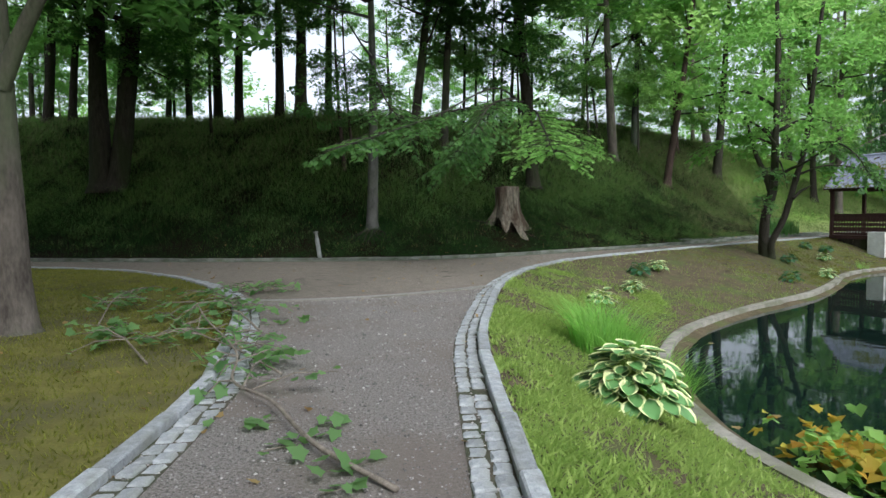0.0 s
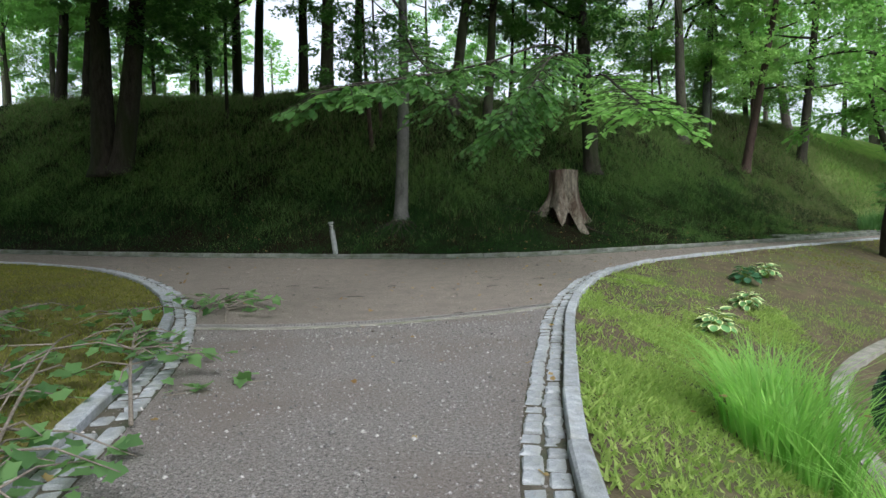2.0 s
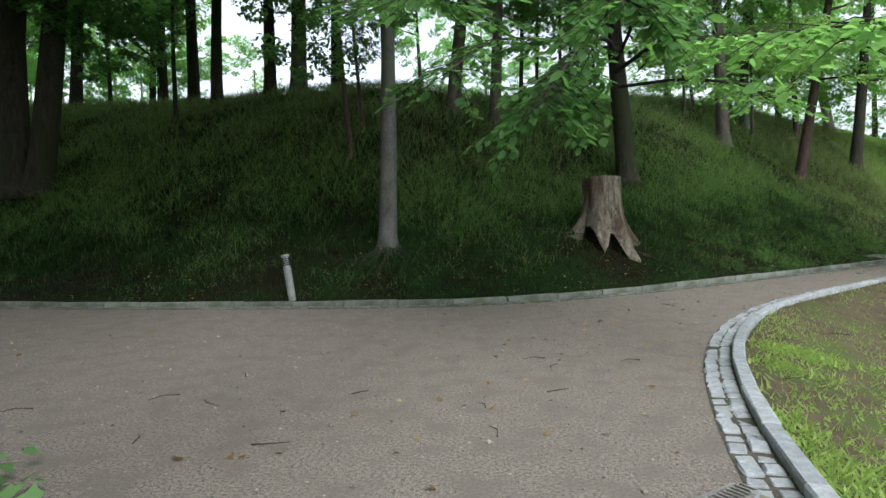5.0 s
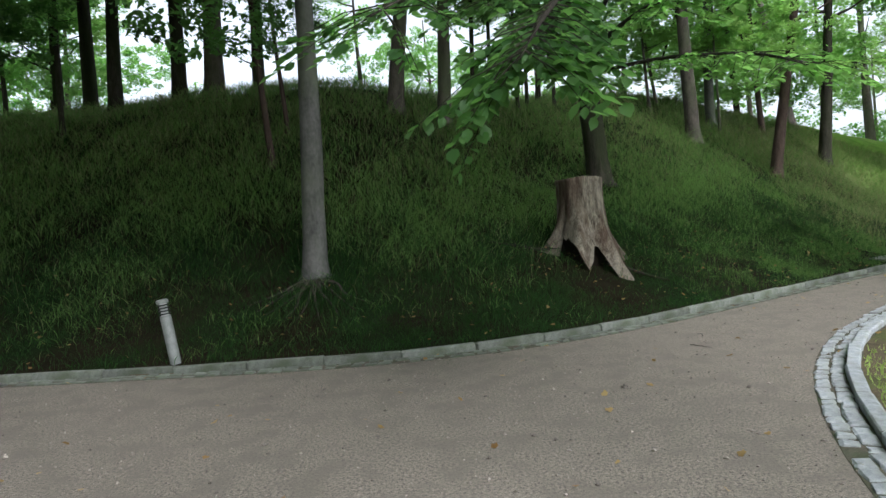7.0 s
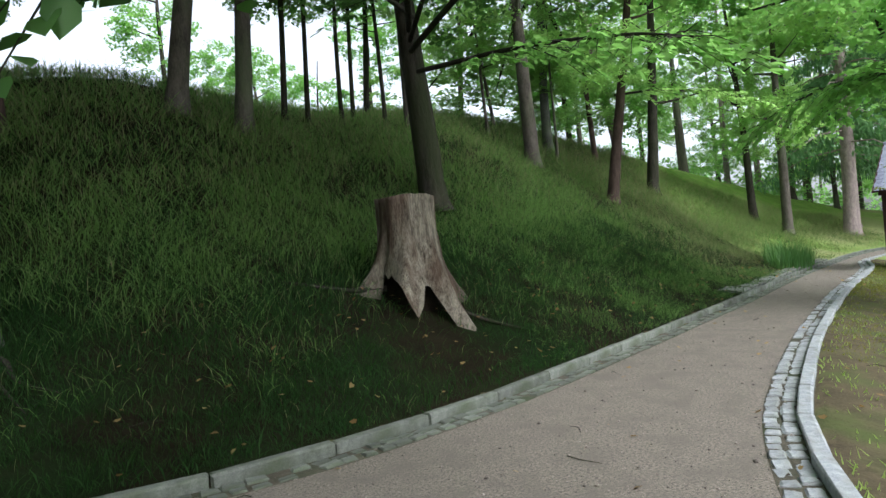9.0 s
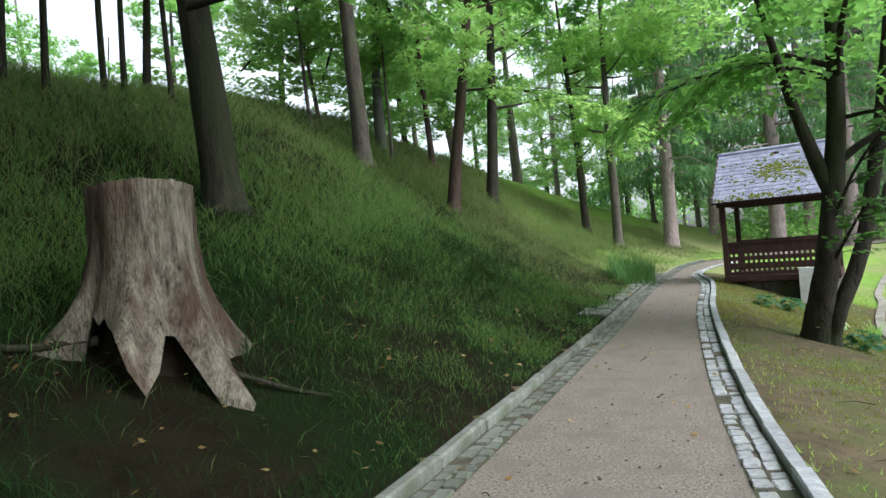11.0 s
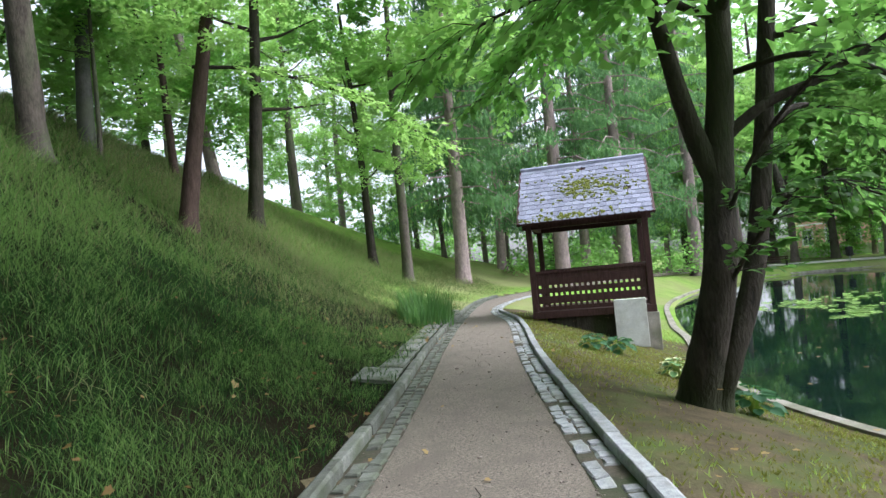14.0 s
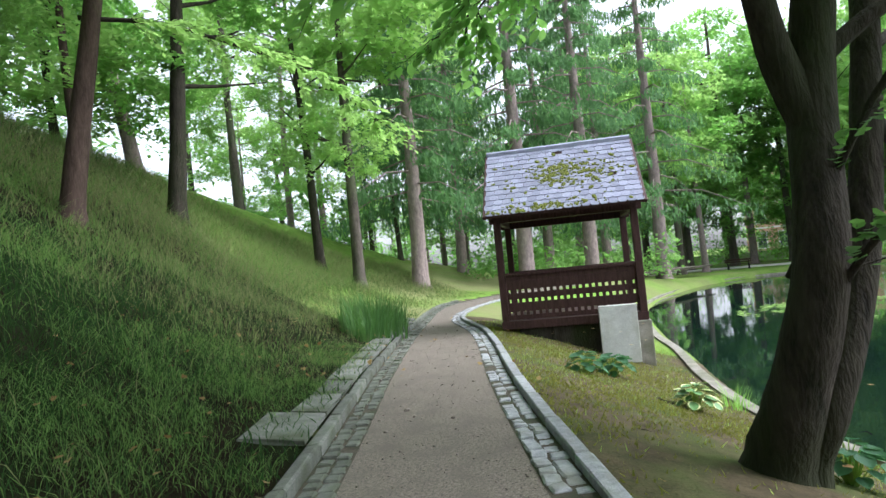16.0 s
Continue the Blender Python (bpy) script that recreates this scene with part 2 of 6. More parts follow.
def smooth(pts, step=0.25, closed=False):
    """A Catmull-Rom line through the points, at about even steps."""
    p = np.array(pts, float)
    ext = np.vstack([p[-1], p, p[0], p[1]]) if closed else np.vstack([2 * p[0] - p[1], p, 2 * p[-1] - p[-2]])
    out = []
    for i in range(1, len(ext) - 2):
        a, b, c, d = ext[i - 1:i + 3]
        n = max(2, int(np.linalg.norm(c - b) / step))
        for t in np.arange(n) / n:
            out.append(0.5 * (2 * b + (c - a) * t + (2 * a - 5 * b + 4 * c - d) * t * t + (3 * b - a - 3 * c + d) * t ** 3))
    if not closed:
        out.append(p[-1])
    return np.array(out)


def offset(line, d):
    """The line moved d to its left."""
    t = np.gradient(line, axis=0)
    t /= np.linalg.norm(t, axis=1)[:, None]
    return line + d * np.stack([-t[:, 1], t[:, 0]], 1)


LR, LL, LB = smooth(KERB_R), smooth(KERB_L), smooth(KERB_B)
LB = LB + (offset(LB, 1.0) - LB) * (0.05 + 0.12 * (1 - np.clip((LB[:, :1] - 4.0) / 4.0, 0, 1)))
LS = smooth(SHORE, 0.4, True)


def dist(px, py, line):
    """Distance of each point from the line, and the side (+ left of it)."""
    px, py = np.asarray(px, float).ravel(), np.asarray(py, float).ravel()
    best, side = np.full(px.shape, 1e9), np.zeros(px.shape)
    for k in range(0, len(px), 20000):
        q = np.stack([px[k:k + 20000], py[k:k + 20000]], 1)
        d2 = ((q[:, None, :] - line[None, ::2]) ** 2).sum(2)
        i = d2.argmin(1) * 2
        i0, i1 = np.clip(i - 2, 0, len(line) - 1), np.clip(i + 2, 0, len(line) - 1)
        a, b = line[i0], line[i1]
        t = b - a
        ln = np.linalg.norm(t, axis=1) + 1e-9
        cr = (t[:, 0] * (q[:, 1] - a[:, 1]) - t[:, 1] * (q[:, 0] - a[:, 0])) / ln
        full = np.sqrt(d2.min(1))
        best[k:k + 20000] = np.where(full < 3, np.abs(cr), full)
        side[k:k + 20000] = np.sign(cr)
    return best, side


def inside(px, py, poly):
    px, py = np.asarray(px, float).ravel(), np.asarray(py, float).ravel()
    hit = np.zeros(px.shape, bool)
    x0, y0 = poly[-1]
    for x1, y1 in poly:
        cond = (y1 > py) != (y0 > py)
        xi = (x0 - x1) * (py - y1) / (y0 - y1 + 1e-12) + x1
        hit ^= cond & (px < xi)
        x0, y0 = x1, y1
    return hit


def ease(t):
    t = np.clip(t, 0, 1)
    return t * t * (3 - 2 * t)


def ripple(x, y):
    return (np.sin(x * 0.9 + 1.3 * np.sin(y * 0.6)) * np.cos(y * 0.8 + np.sin(x * 0.5)) * 0.5 + np.sin(x * 2.3 + y * 1.7) * np.cos(y * 2.9 - x * 1.1) * 0.25)


def height(x, y):
    """The ground's height: flat paths, the grassy bank to the north, the lawn that falls to the pond."""
    shape = np.shape(x)
    x, y = np.asarray(x, float).ravel(), np.asarray(y, float).ravel()
    dr, sr = dist(x, y, LR)
    dl, sl = dist(x, y, LL)
    db, sb = dist(x, y, LB)
    dw, _ = dist(x, y, LS)
    wet = inside(x, y, LS)
    bank = sb > 0
    east = (sr < 0) & ~bank
    west = (sl > 0) & ~bank
    z = np.full(x.shape, -0.05)
    # bank: gentle foot, steep face, rounded crest, falling away to the east
    top = 6.7 - 4.7 * ease((x - 17) / 22) + 0.35 * np.sin(x * 0.21 + 0.6)
    top = top * (1 - 0.13 * np.exp(-((x - 0.5) / 4.5) ** 2))
    run = np.clip(db / 11.8, 0, 2)
    prof = np.where(run < 1, 0.32 * run + 0.68 * ease(run ** 1.2), 1.0)
    zb = 0.05 + top * prof + 0.10 * ripple(x, y) * ease(db / 2) - 0.9 * ease((db - 16) / 30)
    # lawn to the pond
    f = dr / (dr + dw + 1e-6)
    ze = 0.03 + (RIM_Z - 0.06 - 0.03) * (0.55 * f + 0.45 * ease(f)) + 0.035 * ripple(x * 1.3, y * 1.3) * ease(dr / 0.6) * ease(dw / 0.6)
    far = ease((x - 55) / 12)
    ze = ze * (1 - far) + (-0.75) * far
    ze = np.where(wet, RIM_Z - 0.1 - 1.1 * ease(dw / 2.0), ze)
    zw = 0.03 + 0.05 * ripple(x, y) * ease(dl / 1.0) + 0.12 * ease(dl / 4)
    z = np.where(bank, zb, np.where(east, ze, np.where(west, zw, z)))
    level = np.where(wet, 0.0, ease((x - 36) / 18))
    z = z * (1 - level) - 0.75 * level
    return z.reshape(shape)


def hz(x, y):
    return float(height(np.array([x]), np.array([y]))[0])

# ---------------------------------------------------------------- builders


def mesh_ob(name, verts, faces, material, parent=None, shade=False):
    me = bpy.data.meshes.new(name)
    me.from_pydata([tuple(v) for v in verts], [], [tuple(f) for f in faces])
    me.materials.append(material)
    if shade:
        me.polygons.foreach_set("use_smooth", [True] * len(me.polygons))
    me.update()
    ob = new(name, me)
    ob.parent = parent
    return ob


def part(name, bm, material, parent, label=""):
    me = bpy.data.meshes.new(name)
    bm.to_mesh(me)
    bm.free()
    me.materials.append(material)
    ob = new(name, me)
    ob.parent = parent
    return tagged(ob, label)


def empty(name, x, y, z, rz=0.0):
    ob = new(name)
    ob.matrix_basis = pose(x, y, z, 0, 0, rz)
    return ob


def box(bm, x0, y0, z0, x1, y1, z1, bevel=0.0, m=None):
    """A bevelled box added to bm."""
    r = bmesh.ops.create_cube(bm, size=1.0)
    vs = r["verts"]
    bmesh.ops.scale(bm, vec=(x1 - x0, y1 - y0, z1 - z0), verts=vs)
    bmesh.ops.translate(bm, vec=((x0 + x1) / 2, (y0 + y1) / 2, (z0 + z1) / 2), verts=vs)
    if bevel:
        es = list({e for v in vs for e in v.link_edges})
        r2 = bmesh.ops.bevel(bm, geom=es, offset=bevel, segments=2, affect="EDGES", profile=0.6)
        vs = list({v for f in r2["faces"] for v in f.verts} | {v for v in vs if v.is_valid})
    if m is not None:
        bmesh.ops.transform(bm, matrix=m, verts=vs)
    return vs


def tube(V, F, pts, radii, sides=9, cap=True, wob=0.0, rng=None, squash=None):
    """Appends a tapered tube along pts to the lists V and F."""
    pts = [np.array(p, float) for p in pts]
    base = len(V)
    up = np.array([0.31, 0.95, 0.05])
    n = len(pts)
    for i, p in enumerate(pts):
        t = pts[min(i + 1, n - 1)] - pts[max(i - 1, 0)]
        t /= np.linalg.norm(t) + 1e-9
        a = np.cross(t, up)
        a /= np.linalg.norm(a) + 1e-9
        b = np.cross(t, a)
        for k in range(sides):
            an = 2 * math.pi * k / sides
            r = radii[i] * (1 + (wob * rng.uniform(-1, 1) if rng else 0))
            V.append(p + r * (math.cos(an) * a + math.sin(an) * b))
    for i in range(n - 1):
        for k in range(sides):
            k2 = (k + 1) % sides
            F.append((base + i * sides + k, base + i * sides + k2, base + (i + 1) * sides + k2, base + (i + 1) * sides + k))
    if cap:
        F.append(tuple(base + (n - 1) * sides + k for k in range(sides)))
        F.append(tuple(base + sides - 1 - k for k in range(sides)))


def smooth3(pts, n=5):
    p = np.array(pts, float)
    e = np.vstack([2 * p[0] - p[1], p, 2 * p[-1] - p[-2]])
    out = []
    for i in range(1, len(e) - 2):
        a, b, c, d = e[i - 1:i + 3]
        for t in np.arange(n) / n:
            out.append(0.5 * (2 * b + (c - a) * t + (2 * a - 5 * b + 4 * c - d) * t * t + (3 * b - a - 3 * c + d) * t ** 3))
    out.append(p[-1])
    return out


def leaf_cloud(centres, spread, per, size, rng, droop=0.25, shape=1.7):
    """Many small folded leaves round the centres: numpy vertices and quads (two quads a leaf)."""
    c = np.repeat(np.asarray(centres, float), per, axis=0)
    sp = np.repeat(np.broadcast_to(np.asarray(spread, float), (len(centres),)), per)
    n = len(c)
    d = rng.normal(size=(n, 3))
    d /= np.linalg.norm(d, axis=1)[:, None] + 1e-9
    p = c + d * (sp * rng.uniform(0.25, 1.0, n) ** 0.6)[:, None] * np.array([1, 1, 0.6])
    yaw = rng.uniform(0, 2 * math.pi, n)
    tilt = rng.normal(-droop, 0.4, n)
    ax = np.stack([np.cos(yaw) * np.cos(tilt), np.sin(yaw) * np.cos(tilt), np.sin(tilt)], 1)
    side = np.stack([-np.sin(yaw), np.cos(yaw), rng.normal(0, 0.35, n)], 1)
    side /= np.linalg.norm(side, axis=1)[:, None]
    nrm = np.cross(ax, side)
    s = (size * rng.uniform(0.65, 1.35, n))[:, None]
    w = s / shape
    v = np.stack([p - ax * s * 0.5, p + side * w * 0.5 + nrm * w * 0.12, p + ax * s * 0.5 - nrm * w * 0.15, p - side * w * 0.5 + nrm * w * 0.12], 1).reshape(-1, 3)
    i = np.arange(n)[:, None] * 4
    f = np.concatenate([i + np.array([[0, 1, 2]]), i + np.array([[0, 2, 3]])], 0)
    return v, f


def cloud_mesh(name, v, f, material):
    me = bpy.data.meshes.new(name)
    me.vertices.add(len(v))
    me.vertices.foreach_set("co", np.asarray(v, np.float32).ravel())
    f = np.asarray(f, np.int32)
    me.loops.add(f.size)
    me.loops.foreach_set("vertex_index", f.ravel())
    me.polygons.add(len(f))
    me.polygons.foreach_set("loop_start", np.arange(len(f), dtype=np.int32) * f.shape[1])
    me.update(calc_edges=True)
    me.materials.append(material)
    return me


# ---------------------------------------------------------------- ground, paths, kerbs, pond
def axis(lo, a, b, hi, fine):
    core = np.arange(a, b + 1e-6, fine)
    left, right, s = [a], [b], fine
    while left[-1] > lo:
        s *= 1.13
        left.append(left[-1] - s)
    s = fine
    while right[-1] < hi:
        s *= 1.13
        right.append(right[-1] + s)
    return np.concatenate([np.array(left[1:])[::-1], core, np.array(right[1:])])


gx, gy = axis(-700, -16, 28, 700, 0.22), axis(-700, -4, 40, 700, 0.22)
GX, GY = np.meshgrid(gx, gy)
GZ = height(GX, GY)
nx, ny = len(gx), len(gy)
gi = (np.arange(ny - 1)[:, None] * nx + np.arange(nx - 1)[None, :]).ravel()
gv = np.stack([GX.ravel(), GY.ravel(), GZ.ravel()], 1)
gf = np.stack([gi, gi + 1, gi + nx + 1, gi + nx], 1)
gme = cloud_mesh("ground", gv, gf, M_SHADE_SOIL)
gme.polygons.foreach_set("use_smooth", [True] * len(gme.polygons))
for extra in (M_EAST, M_WEST, M_FARLAWN):
    gme.materials.append(extra)
fx, fy = gv[gf].mean(1)[:, 0], gv[gf].mean(1)[:, 1]
_, fsr = dist(fx, fy, LR)
_, fsl = dist(fx, fy, LL)
_, fsb = dist(fx, fy, LB)
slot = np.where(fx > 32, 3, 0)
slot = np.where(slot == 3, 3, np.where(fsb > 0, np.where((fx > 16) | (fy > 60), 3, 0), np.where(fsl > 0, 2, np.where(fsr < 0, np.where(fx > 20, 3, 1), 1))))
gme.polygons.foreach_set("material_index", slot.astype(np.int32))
tagged(new("ground", gme), "dark earth and short growth under meadow grass and lawn, bank darkened for shade", "ground", kind="structure")

DRAIN = smooth([(-3.35, 6.0), (-2.3, 6.08), (-1.16, 6.45), (-0.26, 7.0), (0.72, 7.75)], 0.02)


def flat(name, outline, z, material, label):
    bm = bmesh.new()
    vs = [bm.verts.new((p[0], p[1], z)) for p in outline]
    es = [bm.edges.new((vs[i], vs[(i + 1) % len(vs)])) for i in range(len(vs))]
    bmesh.ops.triangle_fill(bm, edges=es, use_beauty=True, normal=(0, 0, 1))
    bmesh.ops.recalc_face_normals(bm, faces=bm.faces[:])
    for fc in bm.faces:
        if fc.normal.z < 0:
            fc.normal_flip()
    me = bpy.data.meshes.new(name)
    bm.to_mesh(me)
    bm.free()
    me.materials.append(material)
    return tagged(new(name, me), label, "path", kind="structure")


ri = int(np.argmin(((LR - DRAIN[-1]) ** 2).sum(1)))
li = int(np.argmin(((LL - DRAIN[0]) ** 2).sum(1)))
south = np.vstack([LR[:ri], DRAIN[::-40], LL[:li][::-1]])
north = np.vstack([LR[ri + 1:], LB[::-1], LL[li + 1:][::-1], DRAIN[::40]])
flat("path_gravel", south, 0.0, M_GRAVEL, "grey crushed gravel footpath with loose pale chips")
flat("path_sand", north, 0.0, M_SAND, "beige packed sand footpath with darker damp patches")

water = flat("water", LS, WATER_Z, M_WATER, "dark still pond water reflecting trees and sky")
water["category"] = "water"


def ribbon(name, line, d0, d1, z0, z1, material, label, closed=False):
    """A solid band along a line between two offsets, from z0 to z1."""
    a, b = offset(line, d0), offset(line, d1)
    n = len(line)
    V = [(*p, z0) for p in a] + [(*p, z1) for p in a] + [(*p, z1) for p in b] + [(*p, z0) for p in b]
    F = []
    for i in range(n if closed else n - 1):
        j = (i + 1) % n
        for k in range(3):
            F.append((k * n + i, k * n + j, (k + 1) * n + j, (k + 1) * n + i))
    ob = mesh_ob(name, V, F, material)
    return tagged(ob, label, kind="structure")


def along(line):
    s = np.concatenate([[0], np.cumsum(np.linalg.norm(np.diff(line, axis=0), axis=1))])
    return s


def at_len(line, s, q):
    i = np.clip(np.searchsorted(s, q) - 1, 0, len(line) - 2)
    t = (q - s[i]) / (s[i + 1] - s[i])
    d = line[i + 1] - line[i]
    return line[i] + t * d, math.degrees(math.atan2(d[1], d[0]))


def stone_mesh(name, lx, ly, lz, bevel, rough, rng, material):
    """A worn stone block standing from z=-lz to 0."""
    bm = bmesh.new()
    box(bm, -lx / 2, -ly / 2, -lz, lx / 2, ly / 2, 0)
    top = [e for e in bm.edges if all(v.co.z > -1e-4 for v in e.verts)]
    bmesh.ops.bevel(bm, geom=top + [e for e in bm.edges if abs(e.verts[0].co.z - e.verts[1].co.z) > lz * 0.5], offset=bevel, segments=1, affect="EDGES")
    for v in bm.verts:
        v.co += Vector((rng.uniform(-1, 1) * rough, rng.uniform(-1, 1) * rough, rng.uniform(-1, 1) * rough * (0.6 if v.co.z > -lz * 0.5 else 0)))
    me = bpy.data.meshes.new(name)
    bm.to_mesh(me)
    bm.free()
    me.materials.append(material)
    return me


def place_pieces(parent, name, meshes, poses, limit=300):
    """The first poses become pieces of their own, the rest one joined mesh."""
    rng = random.Random(5)
    for p in poses[:limit]:
        ob = new(name, rng.choice(meshes))
        ob.matrix_basis = p
        ob.parent = parent
    rest = poses[limit:]
    if rest:
        V, F = [], []
        for p in rest:
            me = rng.choice(meshes)
            b = len(V)
            V += [p @ v.co for v in me.vertices]
            F += [tuple(b + i for i in q.vertices) for q in me.polygons]
        tagged(mesh_ob("distant_" + name + "s", V, F, meshes[0].materials[0], parent), kind="stuff")


prng = random.Random(3)
kerb_meshes = [stone_mesh("kerb_stone", 0.93, 0.115, 0.3, 0.014, 0.006, prng, M_GRANITE) for _ in range(5)]
sett_meshes = [stone_mesh("sett", prng.uniform(0.11, 0.17), prng.uniform(0.10, 0.118), 0.08, 0.012, 0.007, prng, M_GRANITE) for _ in range(12)]


def kerb_run(name, line, side, lo, hi, near, proud, label, bare=lambda p: 0.0, stones=None, setts=None):
    """Kerb stones on the line and two rows of setts on its path side; lo..hi: the stretch, near: the place passed closest."""
    bed = ribbon(name, line, -side * 0.06, side * 0.31, -0.1, 0.003, M_JOINT, label)
    bed["category"] = "kerb"
    s = along(line)
    rng = random.Random(11)
    poses, sp = [], []
    q = lo
    while q < hi:
        p, a = at_len(line, s, q)
        poses.append((np.hypot(p[0] - near[0], p[1] - near[1]), pose(p[0], p[1], proud + rng.uniform(-0.006, 0.006), rng.uniform(-1.5, 1.5), rng.uniform(-0.4, 0.4), a + rng.uniform(-0.6, 0.6))))
        q += 0.938
    for row, off in ((0, 0.125), (1, 0.247)):
        q = lo + row * 0.07
        while q < hi:
            step = rng.uniform(0.14, 0.175)
            p, a = at_len(line, s, q)
            n = np.array([-math.sin(math.radians(a)), math.cos(math.radians(a))]) * side * (off + rng.uniform(-0.008, 0.008))
            p = p + n
            q += step
            if rng.random() < bare(p):
                continue
            sp.append((np.hypot(p[0] - near[0], p[1] - near[1]), pose(p[0], p[1], 0.012 + rng.uniform(-0.006, 0.012), rng.uniform(-4, 4), rng.uniform(-4, 4), a + rng.uniform(-6, 6))))
    poses.sort(key=lambda e: e[0])
    sp.sort(key=lambda e: e[0])
    place_pieces(bed, "kerb_stone", stones or kerb_meshes, [p for _, p in poses])
    place_pieces(bed, "sett", setts or sett_meshes, [p for _, p in sp])
    return bed


# pond rim
rim = ribbon("pond_rim", np.vstack([LS, LS[:1]]), 0.0, 0.19, RIM_Z - 0.5, RIM_Z + 0.02, M_CONCRETE, "weathered concrete rim round the pond")
rim["category"] = "pond edge"

# drain channel across the path
drain = tagged(empty("drain_channel", 0, 0, 0), "narrow slotted metal drain grate across the path", "drain", kind="structure")
ds = along(DRAIN)
nb = int(ds[-1] / 0.037)
bar = bmesh.new()
box(bar, -0.007, -0.055, -0.03, 0.007, 0.055, 0.0)
bar_me = bpy.data.meshes.new("grate_bar")
bar.to_mesh(bar_me)
bar.free()
bar_me.materials.append(M_GRATE)
for i in range(nb):
    p, a = at_len(DRAIN, ds, 0.02 + i * 0.037)
    ob = new("grate_bar", bar_me)
    ob.matrix_basis = pose(p[0], p[1], 0.014, 0, 0, a)
    ob.parent = drain
V, F = [], []
for d0, d1, z1, mt, nm in ((0.055, 0.075, 0.018, M_GRATE, "grate_rail"), (-0.075, -0.055, 0.018, M_GRATE, "grate_rail"), (-0.054, 0.054, 0.002, M_BLACK, "channel_bed"), (-0.145, -0.075, 0.010, M_CONCRETE, "concrete_haunch")):
    ob = ribbon(nm, DRAIN[::5], d0, d1, -0.08, z1, mt, "")
    ob.parent = drain
    del ob["kind"]

# ---------------------------------------------------------------- trees
crng = np.random.default_rng(7)


def crown_mesh(name, material, clumps, per, leaf, flat_=0.75, seed=1, low=-0.9):
    """A crown of radius 1 about the origin: uneven clumps of leaves with gaps."""
    rg = np.random.default_rng(seed)
    c = []
    while len(c) < clumps:
        p = rg.uniform(-1, 1, 3)
        r = np.linalg.norm(p)
        if 0.35 < r < 1.0 and p[2] > low:
            c.append(p * np.array([1, 1, flat_]))
    v, f = leaf_cloud(np.array(c), rg.uniform(0.16, 0.30, clumps), per, leaf, rg)
    return cloud_mesh(name, v, f, material)


CROWNS = {
    "green": [crown_mesh("crown", M_LEAF, 38, 72, 0.085, seed=k) for k in (1, 2, 3)],
    "dark": [crown_mesh("crown", M_LEAFD, 38, 72, 0.08, seed=k) for k in (4, 5)],
    "bright": [crown_mesh("crown", M_LEAFY, 38, 72, 0.08, seed=k) for k in (6, 7, 8)],
}
trng = random.Random(21)


def tree(x, y, h, r, bark, crown, label, lean=(0, 0), crown_r=2.6, crown_z=0.72, sub=2, bend=0.25, base_z=None, group="trees on the bank", flare=1.7, limbs=5, low=0.38, top_scale=1.35, south=0.0, cat="tree"):
    """A tapered, slightly bent trunk with root flare and limbs, and a crown of several leafy masses. lean: shift of the top, in metres."""
    z = (hz(x, y) if base_z is None else base_z) - 0.12
    t = empty("tree", x, y, z)
    tagged(t, label, cat, group)
    V, F = [], []
    ph, am = trng.uniform(0, 6.28), bend * trng.uniform(0.5, 1.2)
    n = 12

    def axis_at(u):
        return np.array([lean[0] * u + am * math.sin(u * 4 + ph) * u * (1.2 - u), lean[1] * u + am * math.cos(u * 3.3 + ph) * u * (1.2 - u), h * u])
    us = [0, 0.012, 0.03, 0.06] + [0.1 + 0.9 * i / n for i in range(n + 1)]
    rad = [r * (flare if u == 0 else 1.35 if u < 0.02 else 1.14 if u < 0.04 else 1.03 if u < 0.08 else 1.0 - 0.78 * (u - 0.08)) for u in us]
    tube(V, F, [axis_at(u) for u in us], rad, 10, wob=0.05, rng=trng)
    tops = []
    for k in range(limbs):
        u = trng.uniform(0.3, 0.85)
        p = axis_at(u)
        an = trng.uniform(0, 6.28)
        ln = trng.uniform(0.6, 1.2) * crown_r * 0.8
        rise = trng.uniform(0.15, 0.7)
        q = [p, p + np.array([math.cos(an) * ln * 0.4, math.sin(an) * ln * 0.4, ln * rise * 0.3]), p + np.array([math.cos(an) * ln, math.sin(an) * ln, ln * rise])]
        LV, LF = [], []
        tube(LV, LF, q, [r * 0.32, r * 0.2, r * 0.06], 6, cap=False)
        mesh_ob("limb", LV, LF, bark, t, True)
        tops.append(q[-1])
    mesh_ob("trunk", V, F, bark, t, True)
    pool = CROWNS[crown]
    for k in range(sub):
        if k == 0:
            p = axis_at(min(1.0, crown_z + 0.12)) + np.array([0, -south, 0])
        elif k == 1:
            an = trng.uniform(0, 6.28)
            p = axis_at(low) + np.array([math.cos(an), math.sin(an), 0]) * crown_r * 0.6
        else:
            p = tops[k % len(tops)] if tops else axis_at(crown_z)
        c = new("crown", trng.choice(pool))
        s = crown_r * trng.uniform(0.8, 1.1) * (top_scale if k == 0 else 0.75)
        c.matrix_basis = pose(p[0], p[1], p[2] + trng.uniform(-0.3, 0.6), 0, 0, trng.uniform(0, 360)) @ Matrix.Diagonal((s, s, s * trng.uniform(0.8, 1.1), 1))
        c.parent = t
    return t


